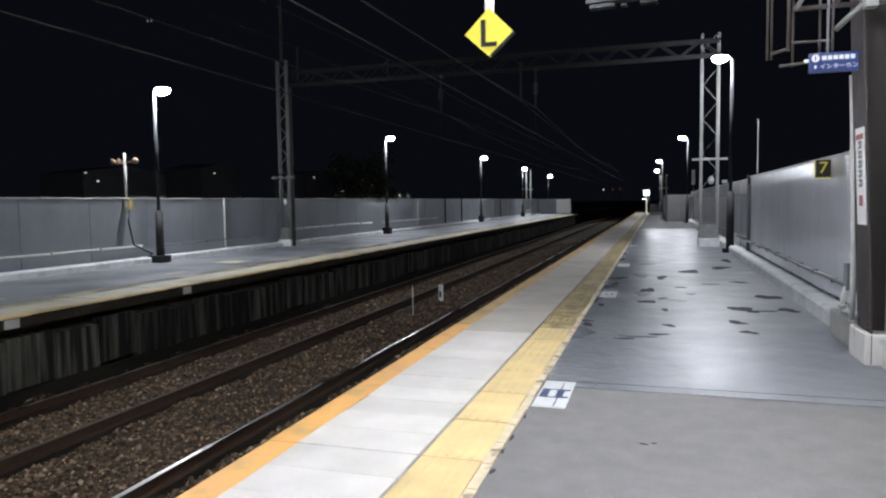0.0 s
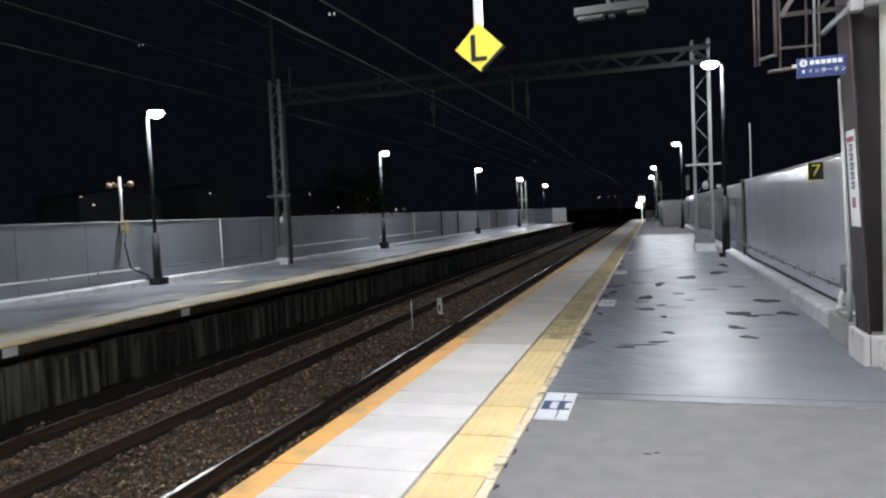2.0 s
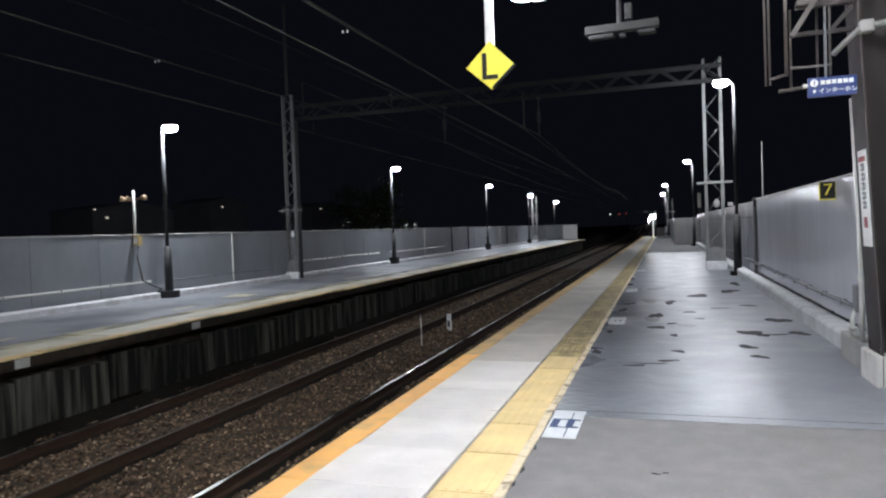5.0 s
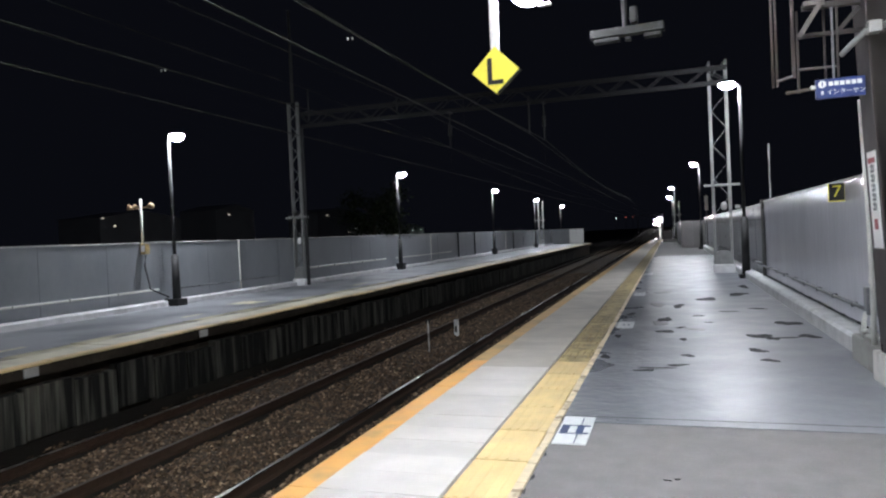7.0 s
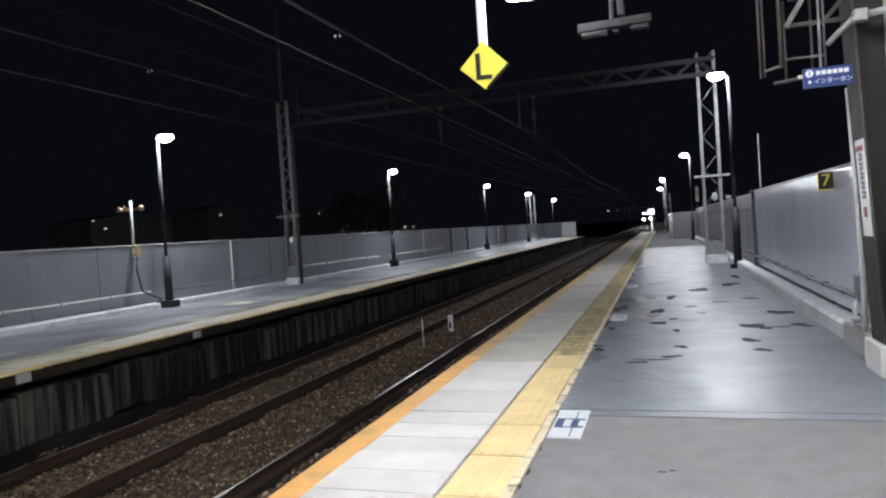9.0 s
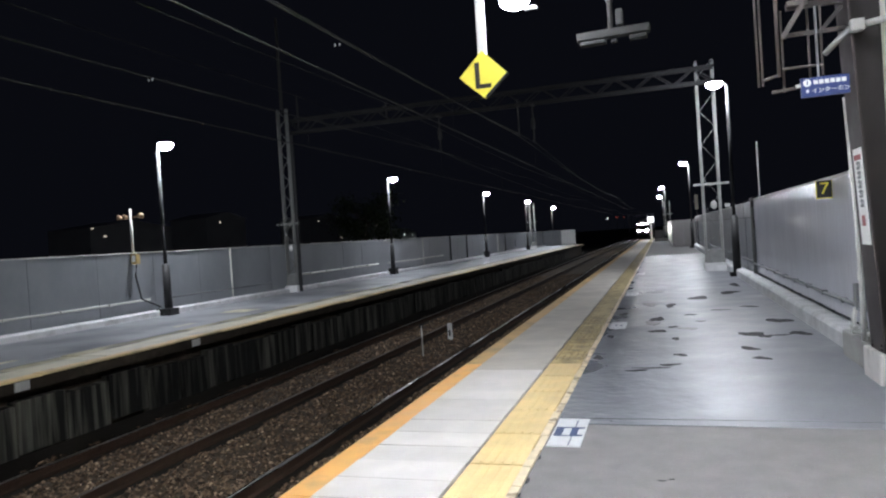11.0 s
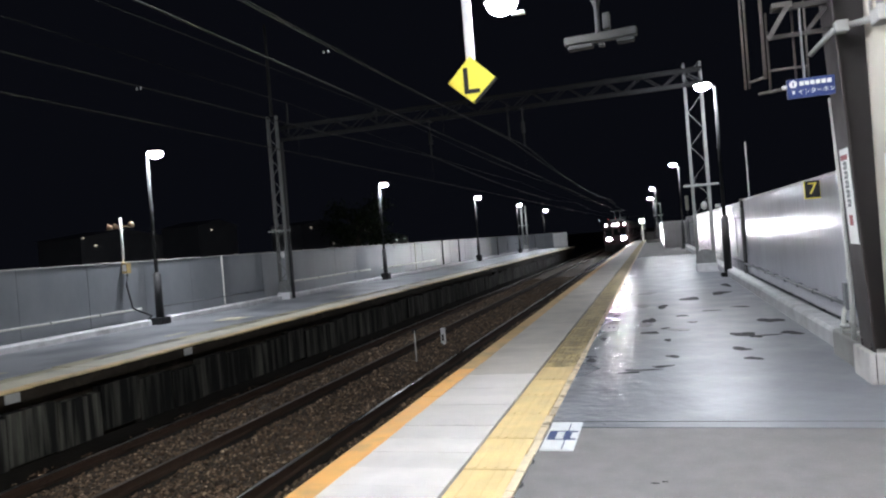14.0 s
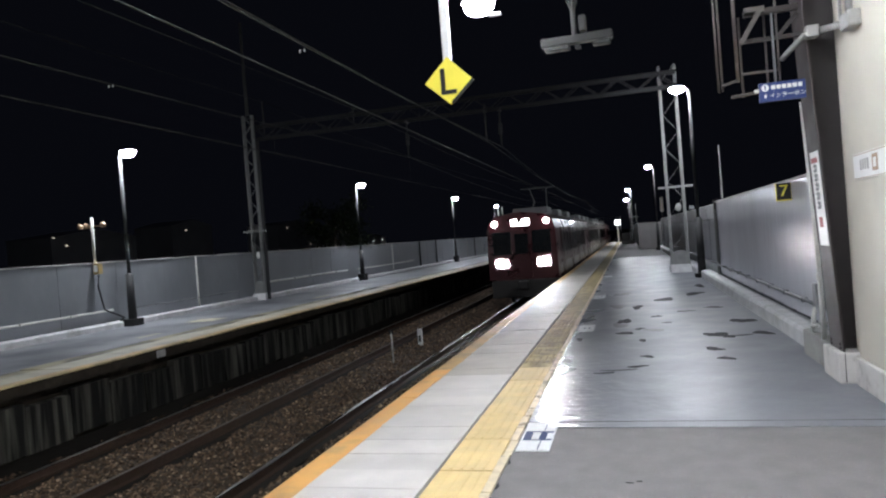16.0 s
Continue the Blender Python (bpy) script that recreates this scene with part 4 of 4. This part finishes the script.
part("printed_bar", raking(-0.011, -0.0075, 7.99, 8.1, 1.5, 1.6), M_RED, board)

ob = thing("drain_pipe", "thin pale down pipe between column and fence", "pipe", (0, 8.46, 0))
smooth(part("pipe", sweep([(2.062, 0, 2.8), (2.066, 0, 2.72), (2.094, 0, 1.86), (2.108, 0, 1.3), (2.112, 0, 0.78), (2.15, 0.15, 0.55), (2.16, 0.2, 0.3)], 0.026, 10), M_COPING, ob))
for z, x in ((0.95, 2.111), (2.0, 2.09)):
    part("joint", tube((x, 0, z), (x, 0, z + 0.07), 0.034), M_COPING, ob)
ob = thing("pipe_box", "pale pipe fittings and grey box at the fence end", "pipe fitting", (2.23, 9.2, 0))
part("box", box(-0.02, 0.12, -0.08, 0.06, 0.55, 0.85, 0.012), M_PIPE, ob)
smooth(part("elbow", sweep([(0.15, 0.6, 0.52), (0.12, 0.25, 0.55), (0.06, 0.02, 0.62)], 0.032, 10), M_PIPE, ob))
smooth(part("riser", sweep([(0.05, -0.02, 0.3), (0.05, -0.02, 0.6)], 0.03, 10), M_COPING, ob, "pale riser"))
smooth(part("riser", sweep([(-0.05, -0.06, 0.3), (-0.05, -0.06, 0.48), (-0.02, -0.02, 0.56), (0.03, 0.0, 0.6)], 0.026, 10), M_COPING, ob, "pale bent riser"))
for x, y, z in ((0.05, -0.02, 0.4), (-0.05, -0.06, 0.38), (0.05, -0.02, 0.32)):
    smooth(part("collar", tube((x, y, z - 0.02), (x, y, z + 0.02), 0.045, sides=14), M_COPING, ob))
smooth(part("link_pipe", sweep([(-0.05, -0.06, 0.33), (0.08, -0.3, 0.31), (0.1, -0.5, 0.31)], 0.024, 10), M_COPING, ob))
tagged(link("ground_block", box(2.13, 2.5, 8.4, 9.5, 0.0, 0.3, 0.03), M_CONCRETE), "low concrete block between column and fence", "concrete block")


def frame_pipes():
    """Hanging pipe frame beside the column."""
    ob = thing("pipe_rack", "hanging rack of grey pipes beside the roof column", "pipe frame", (0, 8.0, 0))
    for x, z0, z1, y in ((1.215, 2.92, 4.75, 0), (1.262, 2.94, 4.75, 0.08), (1.4, 3.0, 4.75, 0.0), (1.455, 2.86, 3.66, 0.1), (1.69, 2.98, 3.66, 0.1), (1.78, 2.97, 3.9, 0)):
        smooth(part("upright", tube((x, y, z0), (x, y, z1), 0.011 if x != 1.4 else 0.017, sides=10), M_RACK, ob))
    part("crossbar", tube((1.26, 0.05, 2.99), (1.41, 0.0, 3.02), 0.015), M_RACK, ob)
    part("crossbar", tube((1.44, 0.05, 3.08), (1.79, 0, 3.07), 0.013), M_RACK, ob)
    part("crossbar", tube((1.33, 0.02, 2.86), (1.62, 0, 2.88), 0.016), M_RACK, ob)
    part("strut", bar((1.44, -0.06, 3.36), (1.63, -0.06, 3.66), 0.045, 0.045), M_RACK, ob)
    part("strut", bar((1.49, -0.06, 3.675), (1.67, -0.06, 3.675), 0.04, 0.045), M_RACK, ob)
    return ob


frame_pipes()
ob = thing("pipe_run", "grey pipe with a junction box bending round the column", "pipe", (0, 7.86, 0))
smooth(part("pipe", sweep([(1.8, 0.1, 3.16), (1.86, 0.0, 3.22), (1.98, -0.05, 3.33), (2.05, -0.06, 3.35), (2.09, -0.06, 3.355)], 0.027, 10), M_GALV, ob))
part("junction_box", box(1.98, 2.09, -0.13, 0.0, 3.29, 3.4, 0.015), M_FITTING, ob)
smooth(part("pipe", sweep([(2.09, -0.06, 3.35), (2.18, -0.12, 3.35), (2.205, -0.3, 3.32), (2.205, -0.5, 3.27)], 0.032, 10), M_FITTING, ob))
part("junction_box", box(2.15, 2.258, -0.74, -0.5, 3.2, 3.34, 0.02), M_FITTING, ob, "grey wall box")
smooth(part("pipe", sweep([(2.2, -0.62, 3.33), (2.2, -0.62, 4.7)], 0.03, 10), M_FITTING, ob))
smooth(part("pipe", sweep([(2.22, -0.3, 3.36), (2.22, -0.28, 4.7)], 0.016, 8), M_FITTING, ob))

ob = thing("direction_sign", "blue hanging sign with white lettering and a white disc", "sign", (1.79, 8.0, 2.865))
board = part("board", box(-0.21, 0.21, -0.02, 0.02, -0.095, 0.09, 0.006), M_BLUE, ob)
part("disc", tube((-0.155, -0.024, 0.04), (-0.155, -0.0195, 0.04), 0.035, sides=24), M_WHITE, board, "white disc")
part("printed_bar", box(-0.16, -0.15, -0.0262, -0.0235, 0.018, 0.062), M_BLUE, board)
part("arrow", box(-0.165, -0.145, -0.024, -0.0195, -0.055, -0.025), M_WHITE, board)
for k in range(6):
    part("printed_bar", box(-0.1 + 0.048 * k, -0.062 + 0.048 * k, -0.024, -0.0195, 0.02, 0.06), M_WHITE, board)
lettering("インターホン", 0.055, M_WHITE, board, Matrix.Translation((0.045, -0.022, -0.042)) @ FRONT, label="white lettering")
part("hanger", tube((-0.25, 0, 0.02), (-0.21, 0, 0.02), 0.02), M_WHITE, ob)
part("hanger", tube((-0.05, 0, 0.09), (-0.05, 0, 0.8), 0.012), M_PIPE, ob)

ob = thing("number_sign", "small black flag sign with a yellow 7 on the fence", "sign", (2.41, 11.35, 1.985))
board = part("board", box(-0.1, 0.1, -0.012, 0.012, -0.115, 0.12, 0.004), M_BLACK, ob)
lettering("7", 0.23, M_SIGN_YELLOW, board, Matrix.Translation((0, -0.0145, 0.005)) @ FRONT @ Matrix.Diagonal((1.1, 1, 1, 1)), label="yellow numeral")
part("rim", box(-0.1, 0.1, -0.014, 0.014, -0.132, -0.116), M_SIGN_YELLOW, board)
for x in (-0.105, 0.095):
    part("rim", box(x, x + 0.01, -0.014, 0.014, -0.132, 0.12), M_SIGN_YELLOW, board)
part("bracket", box(0.1, 0.115, -0.02, 0.02, -0.1, 0.1), M_GALV, ob)

ob = thing("wall_notice", "white notice plate with grey marks on the cream wall", "notice", (2.256, 7.3, 2.02))
board = part("board", box(-0.006, 0.0, -0.6, 0.3, -0.11, 0.12, 0.002), M_WHITE, ob)
for k in range(4):
    part("printed_bar", box(-0.009, -0.005, -0.1 + 0.06 * k, -0.07 + 0.06 * k, -0.03, 0.06), M_FITTING, board)
part("printed_field", box(-0.009, -0.005, -0.33, -0.2, -0.06, 0.08, 0.001), M_HORN, board, "tan printed field")
part("printed_bar", box(-0.0105, -0.0085, -0.3, -0.23, -0.03, 0.05), M_WHITE, board)
for z in (-0.105, 0.105):
    part("printed_line", box(-0.009, -0.005, -0.58, 0.28, z, z + 0.006), M_HORN, board)


def diamond_sign():
    ob = thing("diamond_sign", "yellow diamond sign with a black L hanging on a white pole", "sign", (-1.5, 7.8, 3.36))
    bm = bmesh.new()
    r = 0.262
    for y in (-0.035, 0.035):
        bm.faces.new([bm.verts.new((x, y, z)) for x, z in ((0, r), (r, 0), (0, -r * 0.92), (-r, 0))])
    bm.faces.ensure_lookup_table()
    a, b = bm.faces[0].verts[:], bm.faces[1].verts[:]
    for k in range(4):
        bm.faces.new((a[k], a[(k + 1) % 4], b[(k + 1) % 4], b[k]))
    bmesh.ops.recalc_face_normals(bm, faces=bm.faces[:])
    panel = part("panel", bm, M_SIGN_YELLOW, ob)
    bm = bmesh.new()
    for s_ in (1,):
        bar((0.02, -0.0, -r * 0.92 + 0.012), (r + 0.006, 0.0, -0.002), 0.072, 0.012, bm)
    part("edge_trim", bm, M_BLACK, panel, "dark edge")
    part("letter", box(-0.085, -0.035, -0.04, -0.034, -0.14, 0.14), M_BLACK, panel, "black letter stroke")
    part("letter", box(-0.035, 0.085, -0.04, -0.034, -0.14, -0.095), M_BLACK, panel)
    part("pole", box(-0.045, 0.045, -0.03, 0.03, 0.22, 1.39, 0.012), M_WHITE, ob, "white square pole")
    return ob


diamond_sign()

ob = thing("roof_lamp", "bright white lamp with a small bracket at the roof's end", "lamp", (-1.17, 8.1, 4.22))
lens = part("lens", ball((0, 0, 0), (0.17, 0.12, 0.12)), M_GLOW_NEAR, ob, "glaring white lens")
smooth(lens)
hood = part("hood", ball((0, 0, 0.03), (0.2, 0.15, 0.13)), M_WHITE, ob)
for v in hood.data.vertices:
    v.co.z = max(v.co.z, 0.035)
smooth(hood)
part("bracket", box(0.1, 0.24, -0.03, 0.03, -0.14, -0.11, 0.005), M_WHITE, ob)
part("stem", tube((0, 0, 0.1), (0, 0, 0.53), 0.02), M_GALV, ob)

ob = thing("hanging_light", "unlit double tube light hanging from a braced pipe", "light fixture", (-0.17, 8.6, 3.8), -3)
part("tray", box(-0.4, 0.4, -0.06, 0.06, -0.02, 0.07, 0.01), M_TRAY, ob)
for x0, x1 in ((-0.36, -0.08), (0.18, 0.37)):
    part("tube", box(x0, x1, -0.07, 0.05, -0.08, -0.035, 0.012), M_TRAY, ob)
part("socket", box(-0.02, 0.04, -0.05, 0.05, -0.08, -0.05, 0.005), M_TRAY, ob)
part("stem", tube((-0.02, 0, 0.07), (-0.02, 0, 0.95), 0.03), M_TRAY, ob)
part("brace", tube((-0.02, 0, 0.32), (-0.24, 0, 0.95), 0.015), M_TRAY, ob)
part("brace", tube((-0.02, 0, 0.32), (0.2, 0, 0.95), 0.015), M_TRAY, ob)
part("ballast_box", box(0.04, 0.12, -0.05, 0.05, 0.1, 0.28, 0.015), M_TRAY, ob)

# ---- speaker post and small things across the track ----
ob = thing("speaker_post", "pale post with two small horns and an ochre box", "speaker", (-13.685, 16.1, 0))
smooth(part("post", tube((0, 0, 1.5), (0, 0, 3.05), 0.038), M_COPING, ob))
cabinet = part("equipment_box", box(0.0, 0.18, -0.1, 0.05, 1.52, 1.8, 0.01), M_ORANGE_BOX, ob, "ochre equipment box")
part("door_plate", box(0.03, 0.15, -0.105, -0.098, 1.58, 1.76), M_WHITE, cabinet)
part("bracket", bar((-0.3, 0, 2.8), (0.42, 0, 2.82), 0.035, 0.035), M_HORN, ob)
for x, d in ((-0.3, -1), (-0.1, -1), (0.42, 1)):
    smooth(part("horn", tube((x - d * 0.04, 0.02, 2.8), (x + d * 0.03, -0.12, 2.83), 0.04, 0.085), M_HORN, ob, "tan horn"))
smooth(part("cable", sweep([(0.1, -0.02, 1.5), (0.05, -0.02, 1.2), (0.12, -0.02, 0.9), (0.2, -0.02, 0.55), (0.45, -0.02, 0.45), (0.62, 0.2, 0.3), (0.4, 0.3, 0.2)], 0.022), M_POLE_DARK, ob, "black hanging cable"))

ob = thing("track_marker", "small white post between the tracks", "marker", (-5.65, 19.15, -1.3))
part("post", box(-0.06, 0.06, -0.05, 0.05, 0, 0.56, 0.015), M_WHITE, ob)
part("printed_bar", box(-0.03, 0.03, -0.054, -0.049, 0.2, 0.38), M_BLACK, ob)
ob = thing("stake", "thin pale stake standing in the ballast", "stake", (-5.6, 16.65, -1.3))
smooth(part("rod", tube((0, 0, 0), (0, 0, 0.85), 0.016), M_COPING, ob))
part("cap", box(-0.05, 0.05, -0.012, 0.012, 0.78, 0.88, 0.004), M_POLE, ob)
smooth(tagged(link("pole", tube((3.2, 24.2, -2.2), (3.2, 24.2, 4.05), 0.022, 0.02), M_GALV), "thin pale pole standing behind the fence", "pole"))

ob = thing("end_sign", "lit white box sign on a post at the platform end", "sign", (-1.0, 88, 0))
part("post", tube((0, 0, 0), (0, 0, 2.2), 0.1), M_COPING, ob)
case = part("box", box(-0.35, 0.35, -0.1, 0.1, 2.1, 2.75, 0.02), M_WHITE, ob)
part("face", box(-0.31, 0.31, -0.108, -0.098, 2.15, 2.7), M_GLOW_SIGN, case, "glowing face")
# white plates guessed above the fence; nothing here gives light
for x, z in ((2.75, 2.35), (2.9, 2.2)):
    ob = thing("marker_lamp", "small white plate on a post above the fence", "lamp", (x, 30 if z > 2.3 else 27.5, 0))
    part("post", tube((0, 0, 0.0), (0, 0, z - 0.1), 0.02), M_GALV, ob)
    part("plate", box(-0.09, 0.09, -0.02, 0.02, z - 0.15, z - 0.02, 0.005), M_WHITE, ob)
ob = thing("hanging_banner", "narrow pale plate on the far lamp post", "sign", (2.5, 49.2, 0))
part("post", tube((0, 0, 0), (0, 0, 3.6), 0.03), M_BROWN, ob)
part("plate", box(-0.1, 0.1, -0.03, -0.01, 2.55, 3.5, 0.01), M_CREAM, ob)


# ---- distance ----
def far_building(x, y, w, d, h, lights):
    """A house whose lit windows, at (along the front, height), look towards the station."""
    ob = thing("distant_building", "dark distant house with a few small lit windows", "building", (x, y, -2.2), group="houses beyond the station")
    part("wall", box(-d, 0, -w / 2, w / 2, 0, h), M_FAR, ob)
    bm = prism([(-w / 2 - 0.4, h), (w / 2 + 0.4, h), (0, h + 1.4)], -0.4, d + 0.4)
    bmesh.ops.rotate(bm, verts=bm.verts[:], cent=(0, 0, 0), matrix=Matrix.Rotation(math.radians(90), 3, "Z"))
    part("roof", bm, M_FAR, ob)
    for u, z, cold in lights:
        part("window", box(-0.02, 0.06, u - y - 0.24, u - y + 0.24, z + 2.2 - 0.13, z + 2.2 + 0.13), M_GLOW_WINDOW_COLD if cold else M_GLOW_WINDOW, ob, "lit window")
    return ob


for y, w, h, lights in ((102, 20, 9.6, [(95.2, 6.0, 0), (92.6, 7.4, 0), (109.8, 5.8, 0)]), (130, 14, 11.6, [(127.6, 8.5, 0)]), (180, 26, 12.0, [(172.5, 9.0, 0), (190.3, 5.4, 1), (186, 4.2, 0)]),
                        (214, 18, 11.0, [(209.8, 7.8, 0), (219.5, 8.0, 0), (213, 7.7, 0)]), (239, 24, 7.6, [(229.8, 4.4, 1), (238.4, 4.4, 1), (247.5, 4.5, 1)])):
    far_building(-90, y, w, 9, h, lights)


def tree(x, y):
    """A tree behind the far fence: tapered trunk, limbs, and a loose crown of small leaf clumps."""
    rng = random.Random(11)
    ob = thing("tree", "dark leafy tree standing behind the far fence", "tree", (x, y, -2.2))
    bm = sweep([(0, 0, 0), (0.1, 0.05, 2.0), (0.0, 0.1, 4.2), (0.1, 0.0, 6.2)], 0.16, 8)
    tips = []
    for k in range(9):
        a = k * 2.4
        z = 3.2 + 0.35 * k
        tip = (1.7 * math.cos(a), 1.7 * math.sin(a), z + 1.1)
        tips.append(Vector(tip))
        sweep([(0, 0, z), (0.8 * math.cos(a), 0.8 * math.sin(a), z + 0.6), tip], 0.045, 6, bm)
    part("trunk", bm, M_BARK, ob)
    bm = bmesh.new()
    for k in range(4200):
        c0 = rng.choice(tips) + Vector((rng.gauss(0, 0.55), rng.gauss(0, 0.55), rng.gauss(0.1, 0.42)))
        q = Euler((rng.uniform(0, 6.28), rng.uniform(0, 6.28), rng.uniform(0, 6.28))).to_matrix()
        s_ = rng.uniform(0.07, 0.15)
        vs = [bm.verts.new(c0 + q @ Vector(p) * s_) for p in ((-1, 0, 0), (0, -0.5, 0.1), (1, 0, 0), (0, 0.5, 0.1))]
        bm.faces.new(vs)
    part("crown", bm, M_LEAF, ob)


M_BARK = material("dark bark", (0.06, 0.045, 0.035), 0.9, vary=0.3, scale=10, bump=0.6)
M_LEAF = material("dark green leaf", (0.014, 0.02, 0.008), 0.8, vary=0.4, scale=3, bump=0.1, spec=0.1)
tree(-22, 50.5)


# ---- train ----
def train_car(name, label, head):
    """A car from y = 0 (front) to y = 20; z = 0 is the rail's top."""
    ob = new(name)
    tagged(ob, label, "train", "cars of the train")
    L, w = 19.6, 1.37
    prof = [(-w, 1.05), (-w - 0.01, 2.0), (-w + 0.03, 3.0), (-w + 0.14, 3.35), (-w + 0.45, 3.58), (0, 3.7), (w - 0.45, 3.58), (w - 0.14, 3.35), (w - 0.03, 3.0), (w + 0.01, 2.0), (w, 1.05)]
    body = part("body", prism(prof, 0.725 if head else 0.0, L), M_CAR_MAROON, ob, "maroon car body")
    part("roof", prism([(-w + 0.43, 3.59), (0, 3.72), (w - 0.43, 3.59), (w - 0.43, 3.55), (-w + 0.43, 3.55)], 0.2, L), M_CAR_ROOF, ob)
    part("skirt", box(-w + 0.08, w - 0.08, 0.4, L - 0.3, 0.45, 1.05, 0.03), M_CAR_UNDER, ob)
    for s_ in (-1, 1):
        part("stripe", box(s_ * (w + 0.004), s_ * (w + 0.016), 0.5, L - 0.05, 1.15, 1.55), M_CAR_WHITE, ob, "cream lower band")
        for k in range(4):
            y = 1.9 + k * 4.7
            door = part("door", box(s_ * (w - 0.02), s_ * (w + 0.022), y, y + 1.3, 1.15, 3.02, 0.008), M_CAR_MAROON, ob)
            for dy in (0.12, 0.72):
                part("door_window", box(s_ * (w + 0.0), s_ * (w + 0.027), y + dy, y + dy + 0.46, 1.95, 2.85, 0.004), M_CAR_GLASS, door)
            if k < 3:
                for dy in (1.65, 3.2):
                    part("window", box(s_ * (w - 0.02), s_ * (w + 0.012), y + dy, y + dy + 1.3, 1.95, 2.8, 0.004), M_CAR_GLASS, ob)
    for y in (2.8, 16.4):
        for dy in (-1.05, 1.05):
            for s_ in (-1, 1):
                part("wheel", tube((s_ * 0.68, y + dy, 0.43), (s_ * 0.8, y + dy, 0.43), 0.43, sides=24), M_CAR_UNDER, ob)
        part("bogie", box(-1.1, 1.1, y - 1.5, y + 1.5, 0.35, 0.62, 0.04), M_CAR_UNDER, ob)
    for y in (4.0, 9.0, 14.0):
        part("roof_unit", box(-0.75, 0.75, y - 0.9, y + 0.9, 3.6, 3.95, 0.06), M_CAR_ROOF, ob)
    if head:
        top = [(x, z) for x, z in prof if z > 2.5]
        part("nose", prism([(-w, 1.9), (-w - 0.01, 2.0)] + top + [(w + 0.01, 2.0), (w, 1.9)], 0.06, 0.72), M_CAR_MAROON, ob, "maroon car end")
        part("nose", box(-w, w, 0.06, 0.72, 1.05, 1.5), M_CAR_MAROON, ob, "maroon lower car end")
        for x0, x1 in ((-w, -1.09), (-0.55, 0.55), (1.09, w)):
            part("nose", box(x0, x1, 0.06, 0.72, 1.5, 1.9), M_CAR_MAROON, ob)
        part("front_window", box(-1.15, -0.42, 0.03, 0.07, 2.05, 2.95, 0.02), M_CAR_GLASS, ob)
        part("front_window", box(0.42, 1.15, 0.03, 0.07, 2.05, 2.95, 0.02), M_CAR_GLASS, ob)
        part("end_door", box(-0.38, 0.38, 0.02, 0.07, 1.1, 3.0, 0.02), M_CAR_MAROON, ob)
        part("door_window", box(-0.27, 0.27, 0.0, 0.05, 2.05, 2.85, 0.01), M_CAR_GLASS, ob)
        part("display", box(-0.36, 0.36, 0.02, 0.07, 3.16, 3.42, 0.01), M_GLOW_DEST, ob, "glowing destination display")
        part("display_text", box(-0.12, 0.06, 0.014, 0.022, 3.27, 3.42), M_BLACK, ob)
        for s_ in (-1, 1):
            smooth(part("marker_light", tube((s_ * 1.02, 0.0, 3.28), (s_ * 1.02, 0.08, 3.28), 0.11, sides=20), M_GLOW_MARKER, ob, "lit marker light"))
            lamp = part("headlight", box(s_ * 0.82 - 0.265, s_ * 0.82 + 0.265, 0.66, 0.71, 1.505, 1.895), M_CAR_UNDER, ob)
            for dx in (-0.13, 0.13):
                x = s_ * 0.82 + dx
                # deep tubes added around the lenses only to limit the beam's spread
                part("well", tube((x, 0.04, 1.7), (x, 0.62, 1.7), 0.125, sides=20, cap=False), M_BLACK, lamp, "black tube that narrows the headlight beam")
                part("lens", tube((x, 0.6, 1.7), (x, 0.63, 1.7), 0.12, sides=20), M_GLOW_HEAD, lamp, "glaring headlight lens")
        part("coupler", box(-0.2, 0.2, -0.35, 0.3, 0.7, 1.0, 0.04), M_CAR_UNDER, ob)
        part("bumper", box(-1.3, 1.3, 0.05, 0.4, 0.35, 1.05, 0.05), M_CAR_UNDER, ob)
        for y in (6.4,):
            for s_ in (-1, 1):
                part("pantograph_arm", tube((s_ * 0.4, y, 3.72), (s_ * 0.3, y + 0.9, 4.4), 0.025), M_GALV, ob)
                part("pantograph_arm", tube((s_ * 0.3, y + 0.9, 4.4), (s_ * 0.4, y + 0.1, 4.98), 0.02), M_GALV, ob)
            part("pantograph_head", bar((-0.8, y + 0.1, 5.0), (0.8, y + 0.1, 5.0), 0.1, 0.04), M_GALV, ob)
    return ob


cars = [train_car("train_car", "maroon electric train front car with glaring headlights", True)]
second = train_car("train_car", "maroon electric train car with dark windows", False)
cars += [second] + [copy_thing(second, Matrix()) for _ in range(2)]

# the head of the train along the line, by time
HEAD_Y = ((0, 458), (9, 214.5), (11.5, 148), (15.5, 41.0), (16, 27.4))


def motions():
    ts = [0.5 * k for k in range(33)]
    for i, car in enumerate(cars):
        rows = []
        for t in ts:
            y = float(np.interp(t, [a for a, _ in HEAD_Y], [b for _, b in HEAD_Y])) + 20.0 * i
            (x0, z0), (x1, z1) = bend(y + 3), bend(y + 17)
            yaw = math.degrees(math.atan2(-(x1 - x0), 14.0))
            tilt = math.degrees(math.atan2(z1 - z0, 14.0))
            rows.append((t, pose(NEAR_TRACK + x0, y, RAIL_Z + z0, tilt, 0, yaw)))
        walk(car, rows)


motions()
